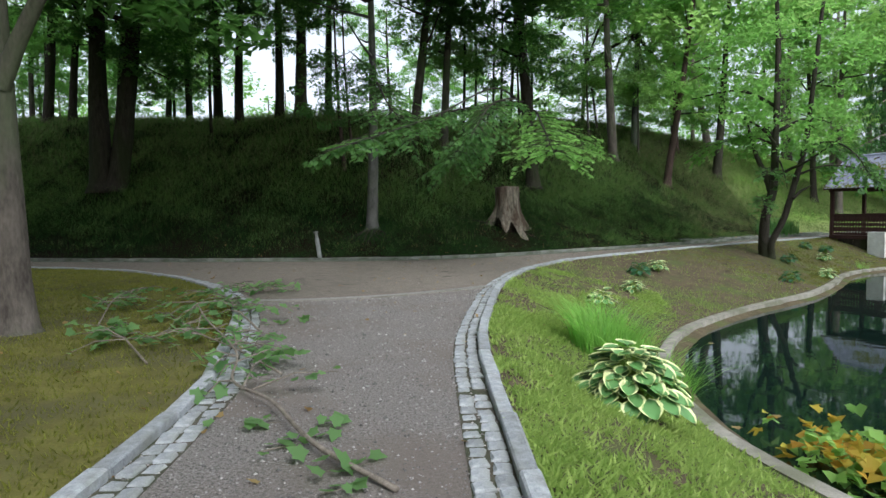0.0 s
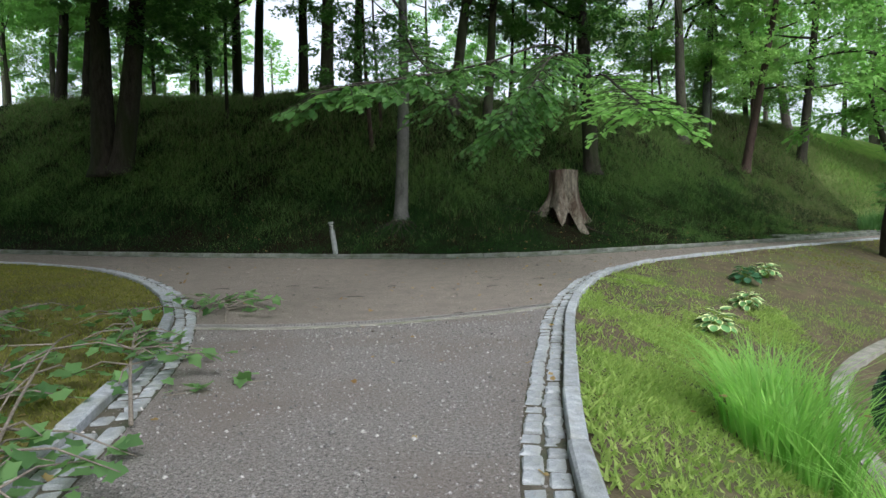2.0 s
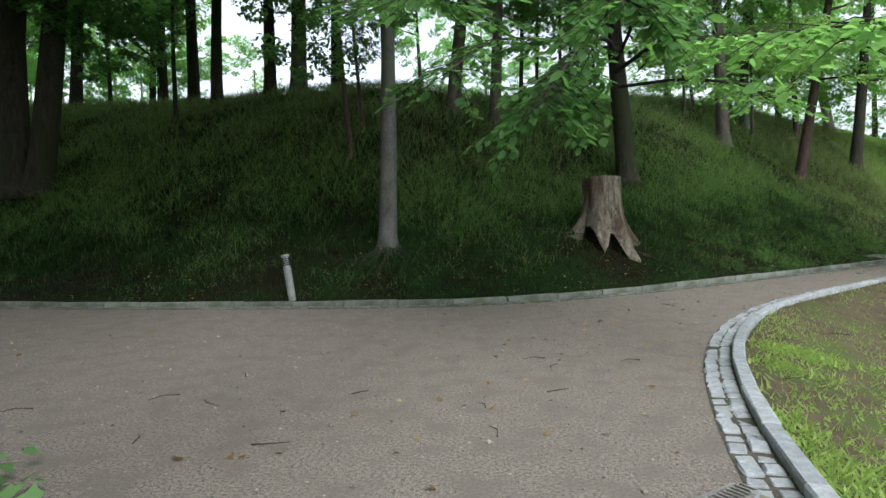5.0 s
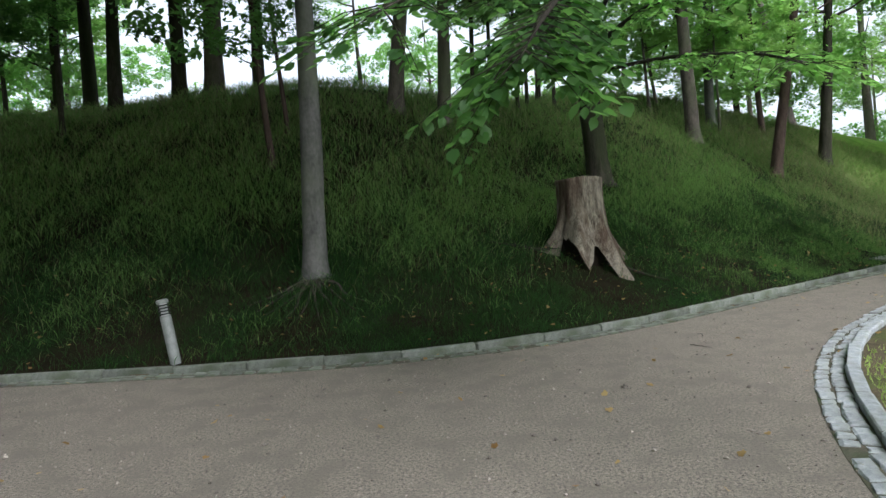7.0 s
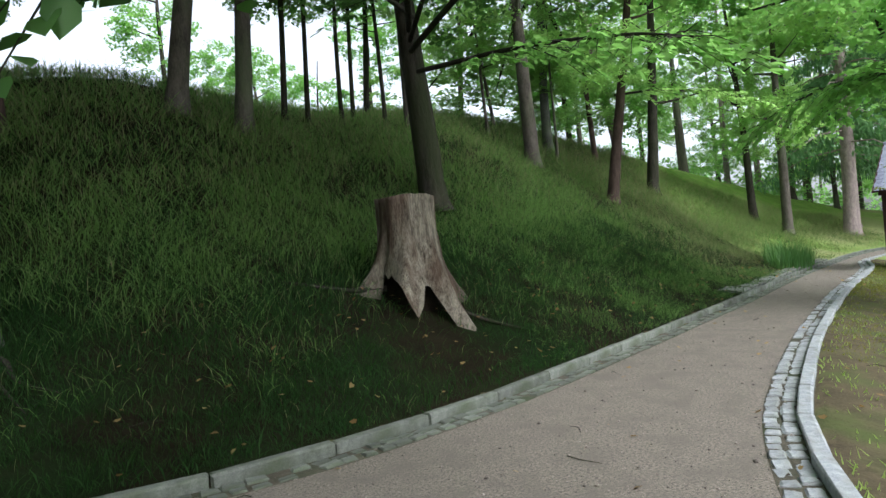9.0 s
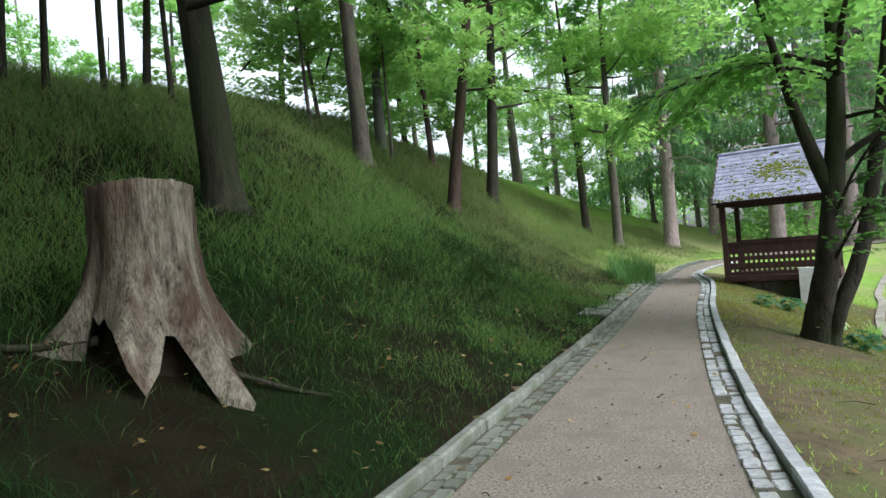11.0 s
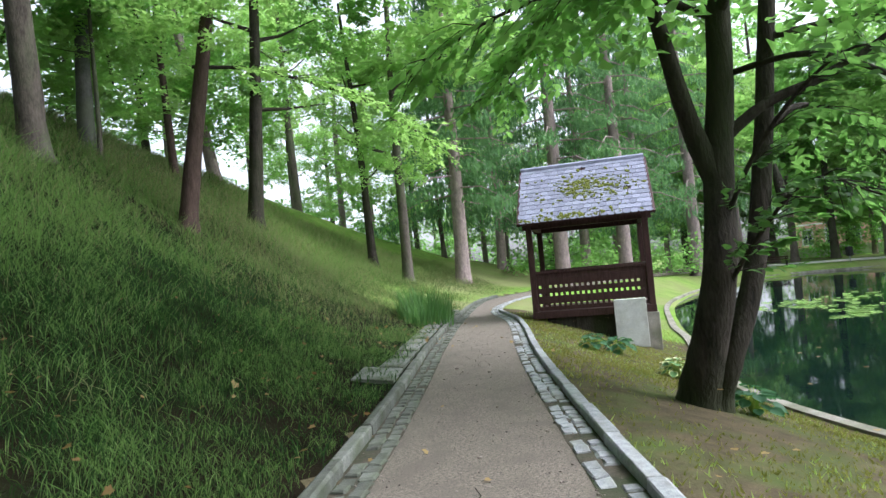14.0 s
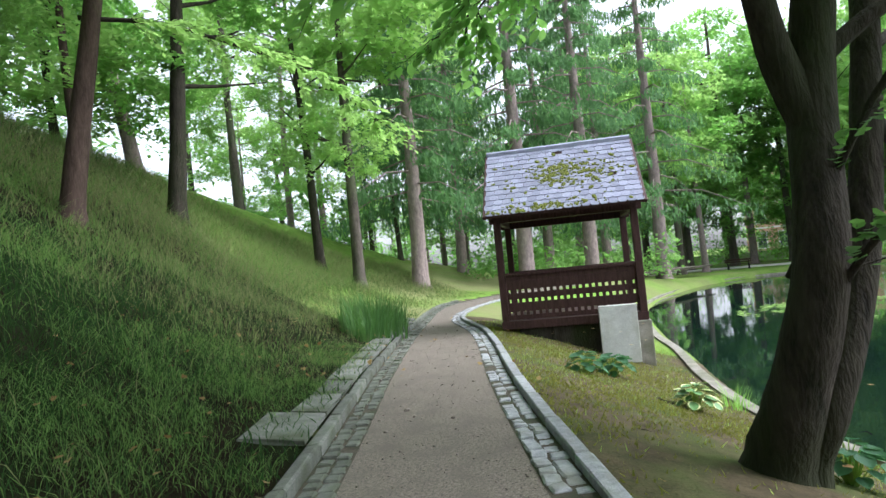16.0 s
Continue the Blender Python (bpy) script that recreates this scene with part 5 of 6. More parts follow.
def blades(n, cx, cy, rad, hmin, hmax, width, seed, lean=0.6, ground=True):
    """Long arching blades from one tuft: vertices and faces."""
    rg = np.random.default_rng(seed)
    V, F = [], []
    for k in range(n):
        a, d = rg.uniform(0, 6.283), rad * math.sqrt(rg.uniform(0, 1))
        x, y = cx + math.cos(a) * d, cy + math.sin(a) * d
        b = np.array([x, y, (hz(x, y) if ground else 0) - 0.02])
        h = rg.uniform(hmin, hmax)
        oa = a + rg.normal(0, 0.6)
        o = np.array([math.cos(oa), math.sin(oa), 0])
        sd = np.array([-math.sin(oa), math.cos(oa), 0]) * width * rg.uniform(0.7, 1.2)
        ln = lean * rg.uniform(0.3, 1.2) * h
        i0 = len(V)
        for u in (0, 0.35, 0.7, 1.0):
            p = b + np.array([0, 0, h * (u - 0.22 * u ** 3)]) + o * ln * u ** 2
            w = sd * (1 - u * 0.96)
            V += [p - w / 2, p + w / 2]
        for i in range(3):
            F.append((i0 + 2 * i, i0 + 2 * i + 1, i0 + 2 * i + 3, i0 + 2 * i + 2))
    return V, F


M_ORN = leaf_mat("fresh_grass_blades", (0.126, 0.266, 0.056), (0.308, 0.532, 0.112), (0.35, 0.672, 0.126), gloss=0.5)
M_IRIS = leaf_mat("iris_blades", (0.035, 0.09, 0.03), (0.1, 0.2, 0.06), (0.12, 0.26, 0.06), gloss=0.45)
for (x, y, n, rd, h0, h1, wd, mt, nm, lab, sd) in (
        (2.25, 4.5, 520, 0.46, 0.6, 1.1, 0.026, M_ORN, "ornamental_grass", "tall fresh green clump of ornamental grass near the pond", 1),
        (2.6, 3.3, 280, 0.36, 0.5, 0.9, 0.024, M_ORN, "ornamental_grass", "tall fresh green clump of ornamental grass near the pond", 2),
        (2.5, 5.4, 280, 0.36, 0.5, 1.0, 0.024, M_ORN, "ornamental_grass", "tall fresh green clump of ornamental grass near the pond", 3),
        (15.3, 27.2, 220, 0.7, 0.5, 1.0, 0.05, M_IRIS, "iris_clump", "dense clump of sword-leaved iris by the kerb", 4),
        (16.2, 27.9, 220, 0.7, 0.6, 1.1, 0.05, M_IRIS, "iris_clump", "dense clump of sword-leaved iris by the kerb", 5),
        (14.6, 26.6, 90, 0.4, 0.4, 0.8, 0.045, M_IRIS, "iris_clump", "dense clump of sword-leaved iris by the kerb", 6),
        (15.6, 20.6, 60, 0.22, 0.25, 0.5, 0.012, M_ORN, "ornamental_grass", "small tuft of grass at the pond rim", 7)):
    V, F = blades(n, x, y, rd, h0, h1, wd, sd, 0.8 if mt is M_ORN else 0.3)
    t = tagged(empty(nm, 0, 0, 0), lab, "ornamental grass" if mt is M_ORN else "iris")
    tagged(mesh_ob("blade_tuft", V, F, mt, t), kind="stuff")

# yellowing pond plant and water lilies
rg = np.random.default_rng(90)
pl = tagged(empty("pond_plant", 0, 0, 0), "pond plant with green, yellow and orange leaves in the water", "pond plant")
for mt, n, sd in ((M_LEAFY, 120, 1), (M_PETAL, 90, 2)):
    r2 = np.random.default_rng(sd)
    c = np.stack([r2.normal(4.25, 0.42, n), r2.normal(1.9, 0.42, n), WATER_Z + 0.04 + np.abs(r2.normal(0, 0.16, n))], 1)
    v, f = leaf_cloud(c, 0.08, 3, 0.14, r2, shape=1.15)
    v[:, 2] = np.maximum(v[:, 2], WATER_Z + 0.012)
    o = new("leaves", cloud_mesh("leaves", v, f, mt))
    o.parent = pl
pads = []
bm = bmesh.new()
for cx, cy, n in ((31, 22.6, 26), (28.6, 20.2, 26), (33.5, 21.2, 22), (26.5, 18.6, 14)):
    for k in range(n):
        x, y = cx + rg.normal(0, 1.1), cy + rg.normal(0, 0.5)
        r = float(rg.uniform(0.12, 0.24))
        vs = [bm.verts.new((x + r * math.cos(a), y + r * math.sin(a), WATER_Z + 0.012 + 0.03 * rg.random())) for a in np.linspace(0.25, 6.03, 11)]
        vs.append(bm.verts.new((x, y, WATER_Z + 0.01)))
        bm.faces.new(vs)
me = bpy.data.meshes.new("water_lilies")
bm.to_mesh(me)
bm.free()
me.materials.append(M_LEAFY)
tagged(new("water_lilies", me), "floating rafts of light green lily pads", "water lilies", kind="stuff")

# ---------------------------------------------------------------- fallen branches
def fallen(pts, root, twigs, per, size, seed, label, leaves=True):
    rg = np.random.default_rng(seed)
    t = tagged(empty("fallen_branch", 0, 0, 0), label, "fallen branch")
    V, F = [], []
    line = smooth3([(x, y, max(hz(x, y), 0.0) + dz) for x, y, dz in pts], 6)
    tube(V, F, line, np.linspace(root, 0.006, len(line)), 8, wob=0.08, rng=random.Random(seed))
    mesh_ob("limb", V, F, M_TWIG, t, True)
    V, F, P = [], [], []
    for k in range(twigs):
        i = int(rg.uniform(0.35, 1) * (len(line) - 1))
        a = rg.uniform(0, 6.283)
        ln = rg.uniform(0.25, 0.7)
        p = line[i]
        e = p + np.array([math.cos(a) * ln, math.sin(a) * ln, 0])
        e[2] = max(hz(e[0], e[1]), 0) + rg.uniform(0.02, 0.22)
        tube(V, F, [p, (p + e) / 2 + np.array([0, 0, 0.06]), e], [0.008, 0.006, 0.003], 5, cap=False)
        for u in np.linspace(0.3, 1, per):
            P.append(p + (e - p) * u + rg.normal(0, 0.05, 3) * np.array([1, 1, 0.3]))
    tagged(mesh_ob("twig_spray", V, F, M_TWIG, t, True), kind="stuff")
    if leaves:
        o = leaf_set(np.array(P), size, rg, M_LEAFF)
        o.parent = t
    return t


def leaf_set(P, size, rg, material):
    """Lobed flat leaves lying about the points."""
    n = len(P)
    a = rg.uniform(0, 6.283, n)
    ang = np.array([math.pi, 2.2, 1.75, 1.2, 0.8, 0.45, 0.0, -0.45, -0.8, -1.2, -1.75, -2.2])
    rad = np.array([0.25, 0.55, 0.42, 0.62, 0.45, 0.55, 0.8, 0.55, 0.45, 0.62, 0.42, 0.55])
    s = size * rg.uniform(0.6, 1.25, n)
    tx, ty = rg.normal(0, 0.35, n), rg.normal(0, 0.35, n)
    V = np.zeros((n, 12, 3))
    for k in range(12):
        lx, ly = rad[k] * math.cos(ang[k]), rad[k] * math.sin(ang[k])
        V[:, k, 0] = P[:, 0] + s * (lx * np.cos(a) - ly * np.sin(a))
        V[:, k, 1] = P[:, 1] + s * (lx * np.sin(a) + ly * np.cos(a))
        V[:, k, 2] = P[:, 2] + 0.01 + s * (lx * tx + ly * ty) + s * 0.12 * abs(ly)
    g = np.maximum(height(V[:, :, 0], V[:, :, 1]), 0.0)
    V[:, :, 2] = np.maximum(V[:, :, 2], g + 0.006)
    f = np.arange(n * 12).reshape(n, 12)
    return new("leaves", cloud_mesh("leaves", V.reshape(-1, 3), f, material))


M_LEAFF = leaf_mat("fresh_fallen_leaves", (0.06, 0.13, 0.05), (0.19, 0.33, 0.12), (0.2, 0.38, 0.1), gloss=0.5)
FB = "freshly fallen branch with green leaves across kerb and lawn"
fallen([(0.06, -0.92, 0.02), (-0.5, -0.4, 0.06), (-1.0, 0.35, 0.08), (-1.5, 0.9, 0.07), (-1.75, 1.6, 0.16), (-2.6, 2.9, 0.2), (-3.2, 3.9, 0.25), (-3.9, 5.0, 0.1)], 0.017, 22, 6, 0.1, 1, FB)
fallen([(-1.2, 1.2, 0.05), (-1.8, 1.75, 0.14), (-2.6, 2.6, 0.12), (-3.6, 3.9, 0.1)], 0.011, 14, 6, 0.1, 2, FB)
fallen([(-2.0, 3.0, 0.05), (-2.6, 3.9, 0.15), (-3.3, 5.0, 0.2), (-4.3, 6.2, 0.15)], 0.014, 30, 6, 0.1, 3, FB)
fallen([(-3.0, 6.2, 0.03), (-3.3, 6.8, 0.08), (-3.7, 7.3, 0.08)], 0.01, 16, 6, 0.1, 4, "leafy twig lying on the sandy path")
fallen([(-4.2, 3.4, 0.02), (-4.7, 4.6, 0.2), (-5.0, 5.8, 0.2)], 0.010, 16, 6, 0.1, 5, FB)
fallen([(-2.6, 1.6, 0.02), (-3.3, 2.4, 0.12), (-3.9, 3.2, 0.15)], 0.012, 12, 6, 0.1, 6, FB)
for k, (x, y) in enumerate(((-0.98, 0.04), (-0.45, -0.12), (-0.7, -0.36), (-0.25, -0.64), (-1.72, 4.0), (-1.64, 2.1), (-1.44, 1.65), (-2.05, 3.7), (-0.2, -0.9))):
    r2 = np.random.default_rng(k + 50)
    twig = tagged(empty("leafy_twig", 0, 0, 0), "small cluster of fresh green leaves on the gravel", "fallen leaves", "leaf clusters on the path")
    V, F = [], []
    tube(V, F, [(x - 0.12, y - 0.05, 0.008), (x, y, 0.018), (x + 0.12, y + 0.06, 0.01)], [0.004, 0.003, 0.002], 5)
    mesh_ob("stem", V, F, M_TWIG, twig)
    for j in range(7):
        P = np.array([[x + r2.normal(0, 0.1), y + r2.normal(0, 0.1), 0.014 + 0.006 * j]])
        o = leaf_set(P, 0.088, r2, M_LEAFF)
        o.name = "leaf"
        o.parent = twig

# ---------------------------------------------------------------- litter
rg = np.random.default_rng(66)
n = 3600
x, y = rg.uniform(-9, 20, n), rg.uniform(-2, 31, n)
z = height(x, y)
db_, sb2 = dist(x, y, LB)
keep = (z > -1.0) & (((sb2 > 0) & (db_ < 3.2)) | (sb2 <= 0) & (rg.random(n) < 0.32))
P = np.stack([x, y, np.maximum(z, 0.0) + np.where(sb2 > 0, 0.1, 0.004)], 1)[keep]
P[:, 2] = np.where(height(P[:, 0], P[:, 1]) < -0.051, height(P[:, 0], P[:, 1]) + 0.02, P[:, 2])
o = leaf_set(P, 0.05, rg, M_DRY)
o.name = "leaf_litter"
tagged(o, "scattered dry brown and yellow leaves", "leaf litter", kind="stuff")
# loose stones on the gravel
n = 28000
x, y = rg.uniform(-4, 1.2, n), rg.uniform(-3.5, 8, n)
_, s1 = dist(x, y, LR)
_, s2 = dist(x, y, LL)
_, s3 = dist(x, y, DRAIN)
k = (s1 > 0) & (s2 < 0) & (s3 < 0)
x, y = x[k], y[k]
n = len(x)
r = rg.gamma(1.6, 0.0024, n) + 0.0025
oct_ = np.array([(1, 0, 0), (0, 1, 0), (-1, 0, 0), (0, -1, 0), (0, 0, 0.8), (0, 0, -0.5)])
jit = rg.uniform(0.7, 1.3, (n, 6, 1))
V = np.stack([x, y, r * 0.25], 1)[:, None, :] + oct_[None] * jit * r[:, None, None]
fo = np.array([(0, 1, 4), (1, 2, 4), (2, 3, 4), (3, 0, 4), (1, 0, 5), (2, 1, 5), (3, 2, 5), (0, 3, 5)])
M_CHIP = mat("gravel_chips", (0.068, 0.0629, 0.0578), (0.425, 0.399, 0.374), 30, 0.85, 0.3, 120, island=0.6)
tagged(new("gravel_chips", cloud_mesh("gravel_chips", V.reshape(-1, 3), (np.arange(n)[:, None, None] * 6 + fo[None]).reshape(-1, 3), M_CHIP)), "loose grey and pale gravel chips on the path", "gravel", kind="stuff")


# grit and twigs on the sand
x, y, rg = rg.uniform(-9, 18, 34000), rg.uniform(5, 29, 34000), np.random.default_rng(71)
_, s1 = dist(x, y, LR)
_, s2 = dist(x, y, LL)
_, s3 = dist(x, y, LB)
k = (s1 > 0) & (s2 < 0) & (s3 < 0)
x, y = x[k], y[k]
n = len(x)
r = rg.gamma(1.5, 0.0032, n) + 0.003
V = np.stack([x, y, r * 0.2], 1)[:, None, :] + oct_[None] * rg.uniform(0.6, 1.4, (n, 6, 1)) * r[:, None, None]
M_GRIT = mat("sandy_grit", (0.07, 0.0588, 0.0476), (0.336, 0.294, 0.252), 30, 0.9, 0.3, 120, island=0.5)
tagged(new("path_grit", cloud_mesh("path_grit", V.reshape(-1, 3), (np.arange(n)[:, None, None] * 6 + fo[None]).reshape(-1, 3), M_GRIT)), "grit and small pebbles on the sandy path", "gravel", kind="stuff")
V, F = [], []
for k in range(90):
    px, py, a, ln = rg.uniform(-5, 12), rg.uniform(7, 24), rg.uniform(0, 6.28), rg.uniform(0.06, 0.3)
    tube(V, F, [(px, py, max(hz(px, py), 0) + 0.008), (px + ln * 0.5 * math.cos(a), py + ln * 0.5 * math.sin(a), max(hz(px, py), 0) + 0.018), (px + ln * math.cos(a + 0.3), py + ln * math.sin(a + 0.3), max(hz(px, py), 0) + 0.008)], [0.005, 0.004, 0.002], 5)
tagged(mesh_ob("dead_twigs", V, F, M_BARKD), "short dead twigs strewn on path and verge", "twigs", kind="stuff")


# ---------------------------------------------------------------- grass
def grass(name, x, y, h, w, material, label, seed, lean=0.45):
    """One blade a place, two triangles, bent."""
    rg = np.random.default_rng(seed)
    n = len(x)
    z = height(x, y) - 0.01
    a, b = rg.uniform(0, 6.283, n), rg.uniform(0, 6.283, n)
    base = np.stack([x, y, z], 1)
    sd = np.stack([np.cos(a), np.sin(a), np.zeros(n)], 1) * (w * rg.uniform(0.6, 1.3, n))[:, None]
    ln = (h * lean * rg.uniform(0.1, 1.3, n))[:, None]
    o = np.stack([np.cos(b), np.sin(b), np.zeros(n)], 1)
    up = np.array([[0, 0, 1.0]])
    mid = base + up * (h * 0.55)[:, None] + o * ln * 0.3
    tip = base + up * (h * 0.95)[:, None] + o * ln
    v = np.stack([base, mid + sd * 0.5, tip, mid - sd * 0.5], 1).reshape(-1, 3)
    if h.max() < 0.13:
        v = np.stack([base - sd / 2, base + sd / 2, tip], 1).reshape(-1, 3)
    i = np.arange(n)[:, None] * (3 if h.max() < 0.13 else 4)
    me = cloud_mesh(name, v, (i + np.arange(3 if h.max() < 0.13 else 4)[None]), material)
    return tagged(new(name, me), label, "grass", kind="stuff")


def scatter(n, x0, x1, y0, y1, seed):
    rg = np.random.default_rng(seed)
    return rg.uniform(x0, x1, n), rg.uniform(y0, y1, n), rg


x, y, rg = scatter(1000000, -26, 30, 14.4, 40, 1)
d_, s_ = dist(x, y, LB)
patchy = ripple(x * 1.1, y * 1.1) + 0.6 * ripple(x * 3.1 + 2, y * 2.7)
near_stump = np.hypot(x - 1.9, y - 18.4)
dens = np.clip(0.25 + 0.22 * d_, 0.25, 1) * np.clip(1.15 - d_ / 17, 0.15, 1) * np.clip(0.75 + 0.5 * patchy, 0.15, 1) * np.clip(near_stump / 1.6, 0.08, 1)
k = (s_ > 0) & (d_ > 0.12) & (d_ < 15.5) & (rg.random(len(x)) < dens) & (np.hypot(x - 1.78, y - 19.75) > 0.75)
x, y, d_, patchy = x[k], y[k], d_[k], patchy[k]
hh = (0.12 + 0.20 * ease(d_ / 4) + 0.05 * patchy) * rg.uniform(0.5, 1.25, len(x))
# pale grass grows here; its share also rises uphill to paint the lit crest
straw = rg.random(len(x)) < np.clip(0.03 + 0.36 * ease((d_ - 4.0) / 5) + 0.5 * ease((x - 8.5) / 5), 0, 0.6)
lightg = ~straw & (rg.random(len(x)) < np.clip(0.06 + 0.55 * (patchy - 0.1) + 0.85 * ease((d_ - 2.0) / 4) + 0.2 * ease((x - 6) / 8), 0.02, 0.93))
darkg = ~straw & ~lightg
grass("meadow_grass", x[darkg], y[darkg], hh[darkg], 0.0055 + 0.0014 * d_[darkg], M_SHADE_GRASS, "soft uncut meadow grass covering the bank, darkened for shade", 2, 1.5)
grass("light_meadow_grass", x[lightg], y[lightg], hh[lightg] * 1.1, 0.005 + 0.0013 * d_[lightg], M_GRASS2, "lighter tufts of meadow grass on the bank, more uphill for the lit crest", 12, 1.5)
grass("seeding_grass", x[straw], y[straw], hh[straw] * 1.25, 0.0045 + 0.0009 * d_[straw], M_STRAW, "pale seeding grass on the upper bank", 3, 1.0)

x, y, rg = scatter(420000, -4, 14, 15, 26, 41)
d_, s_ = dist(x, y, LB)
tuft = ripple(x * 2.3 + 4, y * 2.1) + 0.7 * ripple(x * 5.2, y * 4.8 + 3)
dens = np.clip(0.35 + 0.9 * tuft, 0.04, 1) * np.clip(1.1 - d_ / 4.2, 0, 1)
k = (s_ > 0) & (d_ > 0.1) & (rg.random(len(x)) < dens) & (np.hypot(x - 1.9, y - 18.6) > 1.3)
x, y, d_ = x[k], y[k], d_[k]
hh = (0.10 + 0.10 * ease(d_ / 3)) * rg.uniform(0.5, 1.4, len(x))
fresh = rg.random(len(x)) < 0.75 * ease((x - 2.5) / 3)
grass("fine_bank_grass", x[~fresh], y[~fresh], hh[~fresh], 0.0045 + 0.001 * d_[~fresh], M_SHADE_GRASS, "fine grass tufts at the foot of the bank, darkened for shade", 42, 1.1)
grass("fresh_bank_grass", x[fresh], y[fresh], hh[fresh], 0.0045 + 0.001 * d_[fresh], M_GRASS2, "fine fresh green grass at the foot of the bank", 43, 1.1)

x, y, rg = scatter(450000, 0.4, 24, -3, 27, 4)
d_, s_ = dist(x, y, LR)
dw_, _ = dist(x, y, LS)
ok = (s_ < 0) & (d_ > 0.07) & ~inside(x, y, LS) & (dw_ > 0.3)
bare = np.clip(0.42 + 0.8 * ripple(x * 1.5 + 1, y * 1.5) + 0.4 * ripple(x * 4, y * 4), 0.03, 1)
shade = np.hypot(x - 10.6, y - 19.0)
bare = bare * np.clip((shade - 0.8) / 3.0, 0.04, 1) * np.where((x > 3.2) & (x < 8.5), np.clip(1.15 - 0.85 * ease((y - 10.5) / 3), 0.22, 1), 1)
k = ok & (rg.random(len(x)) < bare) & (np.hypot(x - 2.0, y - 1.95) > 0.35)
x, y = x[k], y[k]
mossy = rg.random(len(x)) < 0.75 * ease((x - 6.5) / 4)
hh = rg.uniform(0.025, 0.075, len(x)) * (1 + 0.5 * (y < 10))
x2, y2, rg2 = scatter(170000, 0.5, 5.0, -2.5, 11.5, 14)
d2, s2 = dist(x2, y2, LR)
w2_, _ = dist(x2, y2, LS)
thin = np.clip(0.28 + 1.3 * ripple(x2 * 1.5 + 1, y2 * 1.5) + 0.5 * ripple(x2 * 4, y2 * 4), 0.05, 1)
k2 = (s2 < 0) & (d2 > 0.07) & ~inside(x2, y2, LS) & (w2_ > 0.3) & (rg2.random(len(x2)) < thin) & (np.hypot(x2 - 2.0, y2 - 1.95) > 0.3)
grass("near_lawn_grass", x2[k2], y2[k2], rg2.uniform(0.025, 0.075, k2.sum()), 0.034, M_LAWN, "fresh green clover lawn between path and pond", 15, 1.5)
grass("lawn_grass", x[~mossy], y[~mossy], hh[~mossy], 0.017, M_LAWN, "short fresh green lawn falling to the pond", 5, 0.9)
grass("mossy_grass", x[mossy], y[mossy], hh[mossy] * 0.7, 0.015, M_MOSSY, "short olive mossy lawn beside the pavilion", 6, 0.9)

x, y, rg = scatter(150000, 6, 18.5, 15.5, 26, 24)
d_, s_ = dist(x, y, LR)
w_, _ = dist(x, y, LS)
tree_d = np.hypot(x - 10.6, y - 19.0)
dens = np.clip(0.55 + 0.6 * ripple(x * 1.6, y * 1.6) + 0.5 * ripple(x * 4.3, y * 4.1), 0.04, 1) * np.clip((tree_d - 0.7) / 1.8, 0.03, 1) * np.clip(0.25 + ease((x - 8.0) / 2.5), 0.25, 1)
k = (s_ < 0) & (d_ > 0.07) & ~inside(x, y, LS) & (w_ > 0.28) & (rg.random(len(x)) < dens)
x, y = x[k], y[k]
grass("pavilion_lawn_moss", x, y, rg.uniform(0.02, 0.055, len(x)), 0.022, M_MOSSY, "olive moss and thin grass round the twin-stemmed maple", 25, 1.0)
x, y, rg = scatter(190000, -14, -1, -3, 13, 7)
d_, s_ = dist(x, y, LL)
dens = np.clip(0.7 + 0.5 * ripple(x * 1.3, y * 1.3), 0.15, 1) * np.clip(1.2 - d_ / 9, 0.15, 1)
k = (s_ > 0) & (d_ > 0.07) & (rg.random(len(x)) < dens)
x, y = x[k], y[k]
grass("west_lawn_grass", x, y, rg.uniform(0.02, 0.06, len(x)), 0.016, M_MOSSY, "short olive-brown mossy lawn", 8, 0.9)
# weeds along the kerbs and between the setts
x, y, rg = scatter(80000, -8, 20, 0, 30, 9)
d_, s_ = dist(x, y, LB)
k = (s_ > 0) & (d_ > 0.06) & (d_ < 0.45) & (rg.random(len(x)) < 0.9)
grass("kerb_weeds", x[k], y[k], rg.uniform(0.05, 0.2, k.sum()), 0.014, M_SHADE_GRASS, "low weeds growing along the bank kerb", 10, 0.9)

# ---------------------------------------------------------------- beyond the pond
ribbon("far_path", smooth([(62, -30), (64, 0), (66, 20), (64, 36), (54, 46), (40, 58)], 1.0), -1.6, 1.6, -0.9, -0.68, M_ROAD, "pale footpath beyond the pond")["category"] = "path"
fw = ribbon("far_wall", smooth([(84, -20), (85, 5), (85, 25), (82, 45)], 1.0), -0.2, 0.2, -0.9, 0.35, M_WHITE, "low pale wall beyond the lawn")
fw["category"] = "wall"
house = tagged(empty("villa", 112, 26, -0.8, 0), "pink rendered villa with white window surrounds behind trees", "house")
bm = bmesh.new()
box(bm, -6, -11, 0, 6, 13, 12.6)
part("wall", bm, M_BRICKR, house)
mesh_ob("roof", [(-6.6, -11.6, 12.6), (6.6, -11.6, 12.6), (6.6, 13.6, 12.6), (-6.6, 13.6, 12.6), (0, -6, 15.6), (0, 8, 15.6)], [(0, 1, 4), (1, 2, 5, 4), (2, 3, 5), (3, 0, 4, 5), (3, 2, 1, 0)], M_TILE, house)
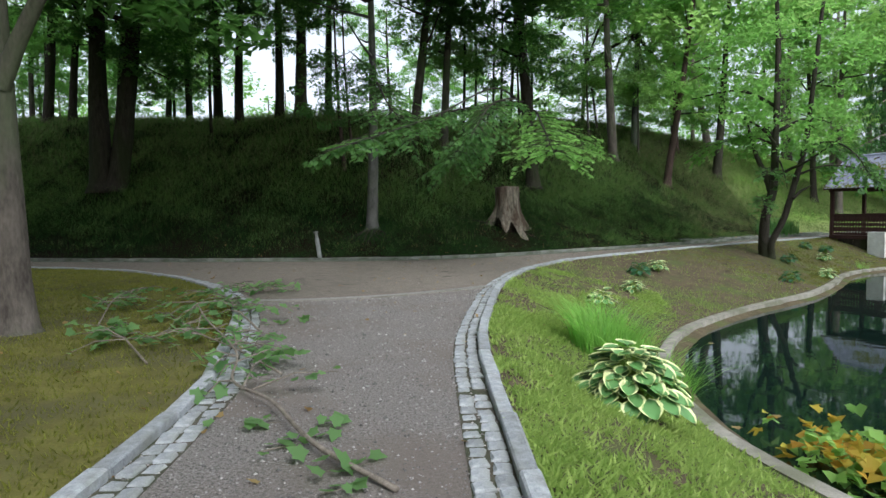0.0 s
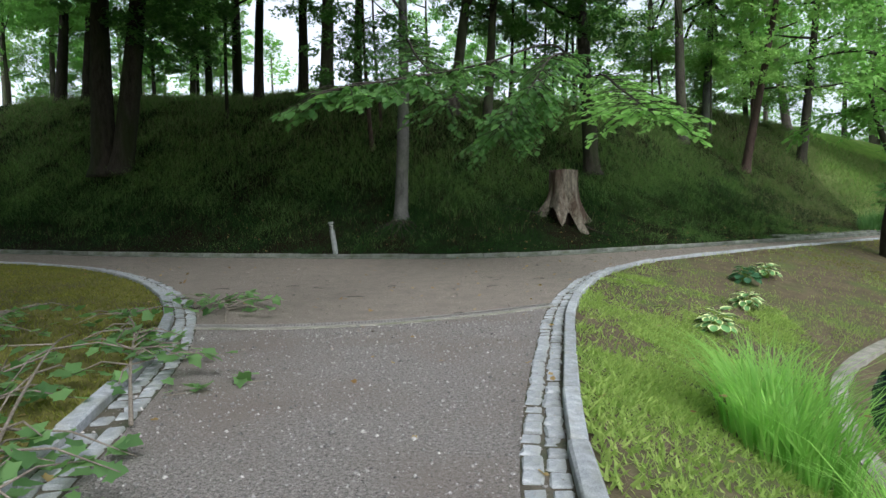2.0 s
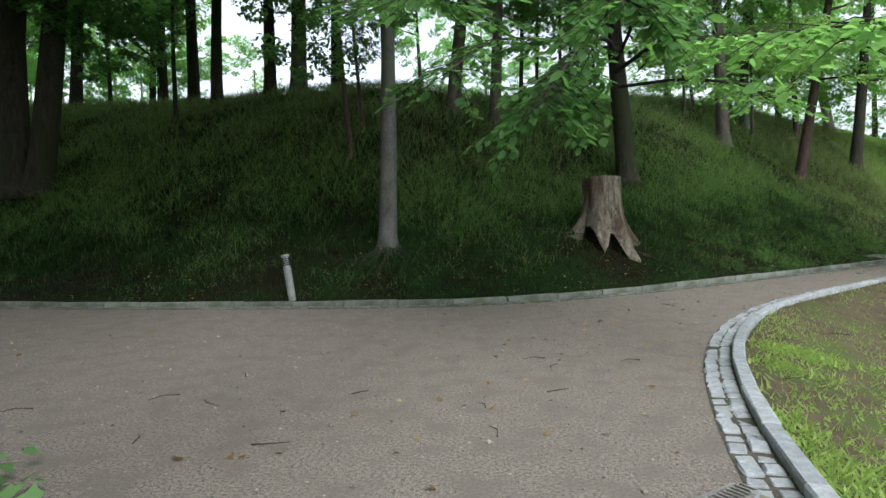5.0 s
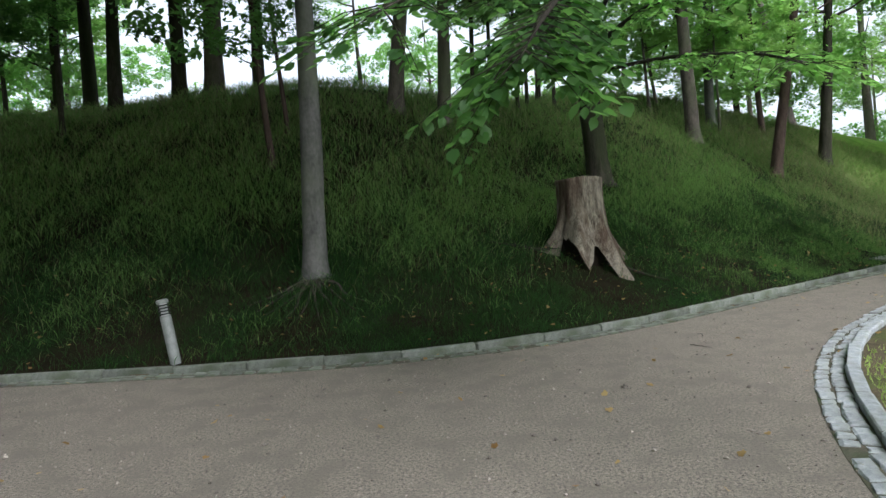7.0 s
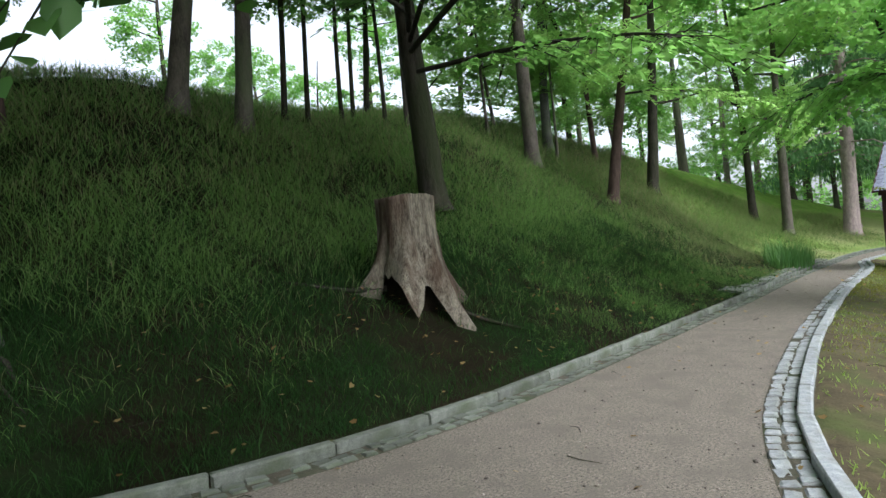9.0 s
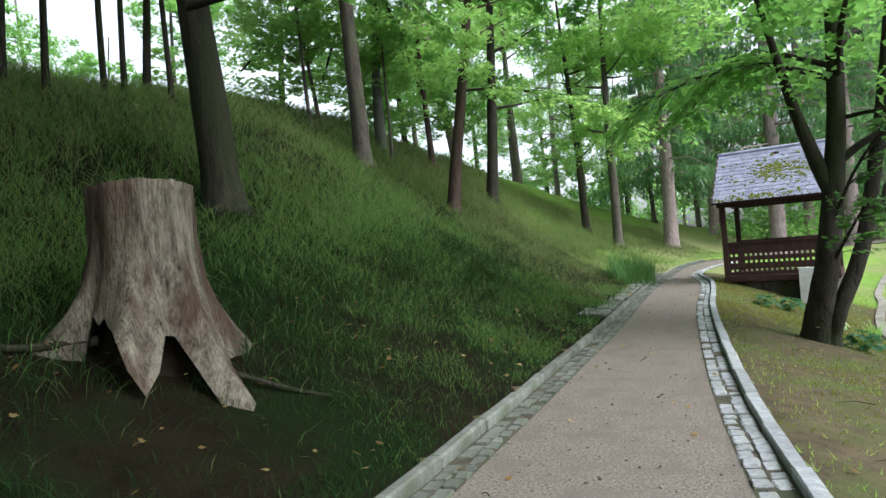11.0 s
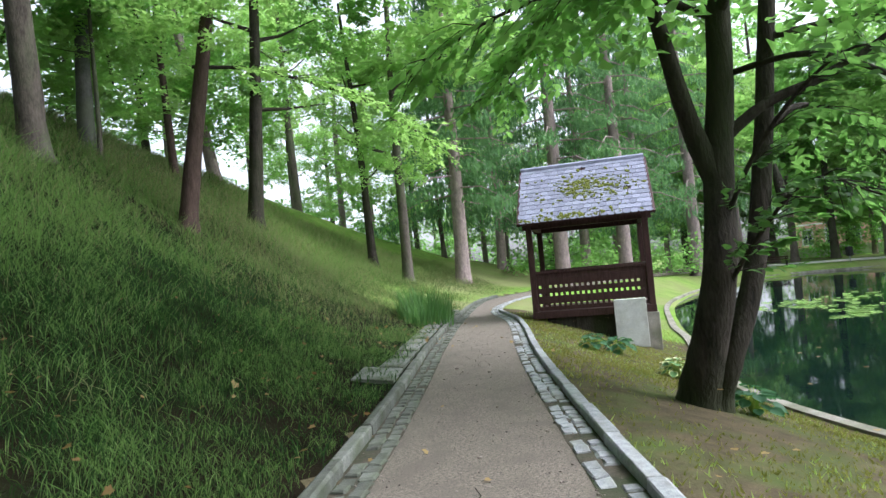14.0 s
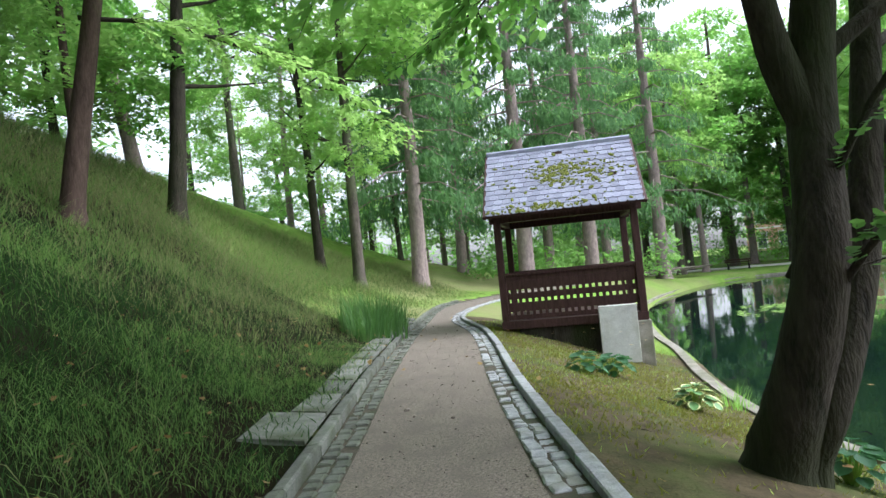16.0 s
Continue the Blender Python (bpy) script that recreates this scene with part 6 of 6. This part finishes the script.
for lv in range(3):
    bm = bmesh.new()
    box(bm, -6.12, -11.1, 0.4 + lv * 3.7, -5.98, 13.1, 0.62 + lv * 3.7)
    part("string_course", bm, M_TRIMW, house)
    for j in range(8):
        yy = -9.4 + j * 2.9
        w = new("window")
        w.parent = house
        w.matrix_basis = pose(-6.0, yy, 1.4 + lv * 3.7)
        bm = bmesh.new()
        for a in ((-0.1, -0.75, -0.15, 0.03, -0.55, 2.2), (-0.1, 0.55, -0.15, 0.03, 0.75, 2.2), (-0.1, -0.75, 2.0, 0.03, 0.75, 2.25), (-0.14, -0.85, -0.25, 0.03, 0.85, -0.1), (-0.06, -0.04, 0, 0.02, 0.04, 2.0), (-0.06, -0.55, 1.25, 0.02, 0.55, 1.33)):
            box(bm, *a)
        part("frame", bm, M_TRIMW, w)
        bm = bmesh.new()
        box(bm, -0.03, -0.55, -0.1, 0.01, 0.55, 2.0)
        part("pane", bm, M_GLASS, w)
lb = tagged(empty("litter_bin", 60.5, 25.2, hz(60.5, 25.2) - 0.03), "dark litter bin on a post beside the far path", "litter bin")
V, F = [], []
tube(V, F, [(0, 0, 0), (0, 0, 1.35)], [0.04, 0.04], 8)
mesh_ob("post", V, F, M_STEEL, lb)
V, F = [], []
tube(V, F, [(0, 0, 0.55), (0, 0, 0.6), (0, 0, 1.2), (0, 0, 1.26)], [0.2, 0.24, 0.26, 0.22], 12)
mesh_ob("basket", V, F, M_BLACK, lb)

bench = tagged(empty("park_bench", 61.5, 30.6, hz(61.5, 30.6)), "dark wooden park bench beside the far path", "bench")
bench.matrix_basis = pose(61.5, 30.6, hz(61.5, 30.6), 0, 0, 90)
for nm, y0, z0, y1, z1 in (("seat_slat", -0.25, 0.43, -0.14, 0.47), ("seat_slat", -0.12, 0.43, -0.01, 0.47), ("seat_slat", 0.01, 0.43, 0.12, 0.47), ("back_slat", 0.2, 0.58, 0.24, 0.68), ("back_slat", 0.22, 0.74, 0.26, 0.86)):
    bm = bmesh.new()
    box(bm, -1.0, y0, z0, 1.0, y1, z1)
    part(nm, bm, M_DWOOD, bench)
for xx in (-0.8, 0.8):
    bm = bmesh.new()
    box(bm, xx - 0.035, -0.22, 0, xx + 0.035, -0.15, 0.43)
    box(bm, xx - 0.035, 0.15, 0, xx + 0.035, 0.2, 0.86)
    box(bm, xx - 0.035, -0.22, 0.38, xx + 0.035, 0.2, 0.43)
    part("leg_frame", bm, M_BLACK, bench)

# ---------------------------------------------------------------- kerbs, laid last
kerb_run("kerb_pond_side", LR, 1, 4.0, 52.0, (2.0, 9.0), 0.075, "pale grey granite kerb with a gutter of two sett rows", lambda p: 0.14 if p[0] > 5.2 else 0.02)
kerb_run("kerb_west_lawn", LL, -1, 4.0, 30.0, (-2.2, 4.0), 0.07, "grey granite kerb with setts, partly strewn with leaves", lambda p: 0.03)
kerb_run("kerb_bank", LB, -1, 24.0, 78.0, (3.0, 17.0), 0.10, "mossy grey granite kerb with small setts below the bank", lambda p: 0.06,
         [stone_mesh("kerb_stone", 0.93, 0.10, 0.3, 0.014, 0.008, prng, M_KERBD) for _ in range(5)],
         [stone_mesh("sett", prng.uniform(0.11, 0.17), prng.uniform(0.10, 0.118), 0.08, 0.012, 0.008, prng, M_KERBD) for _ in range(10)])
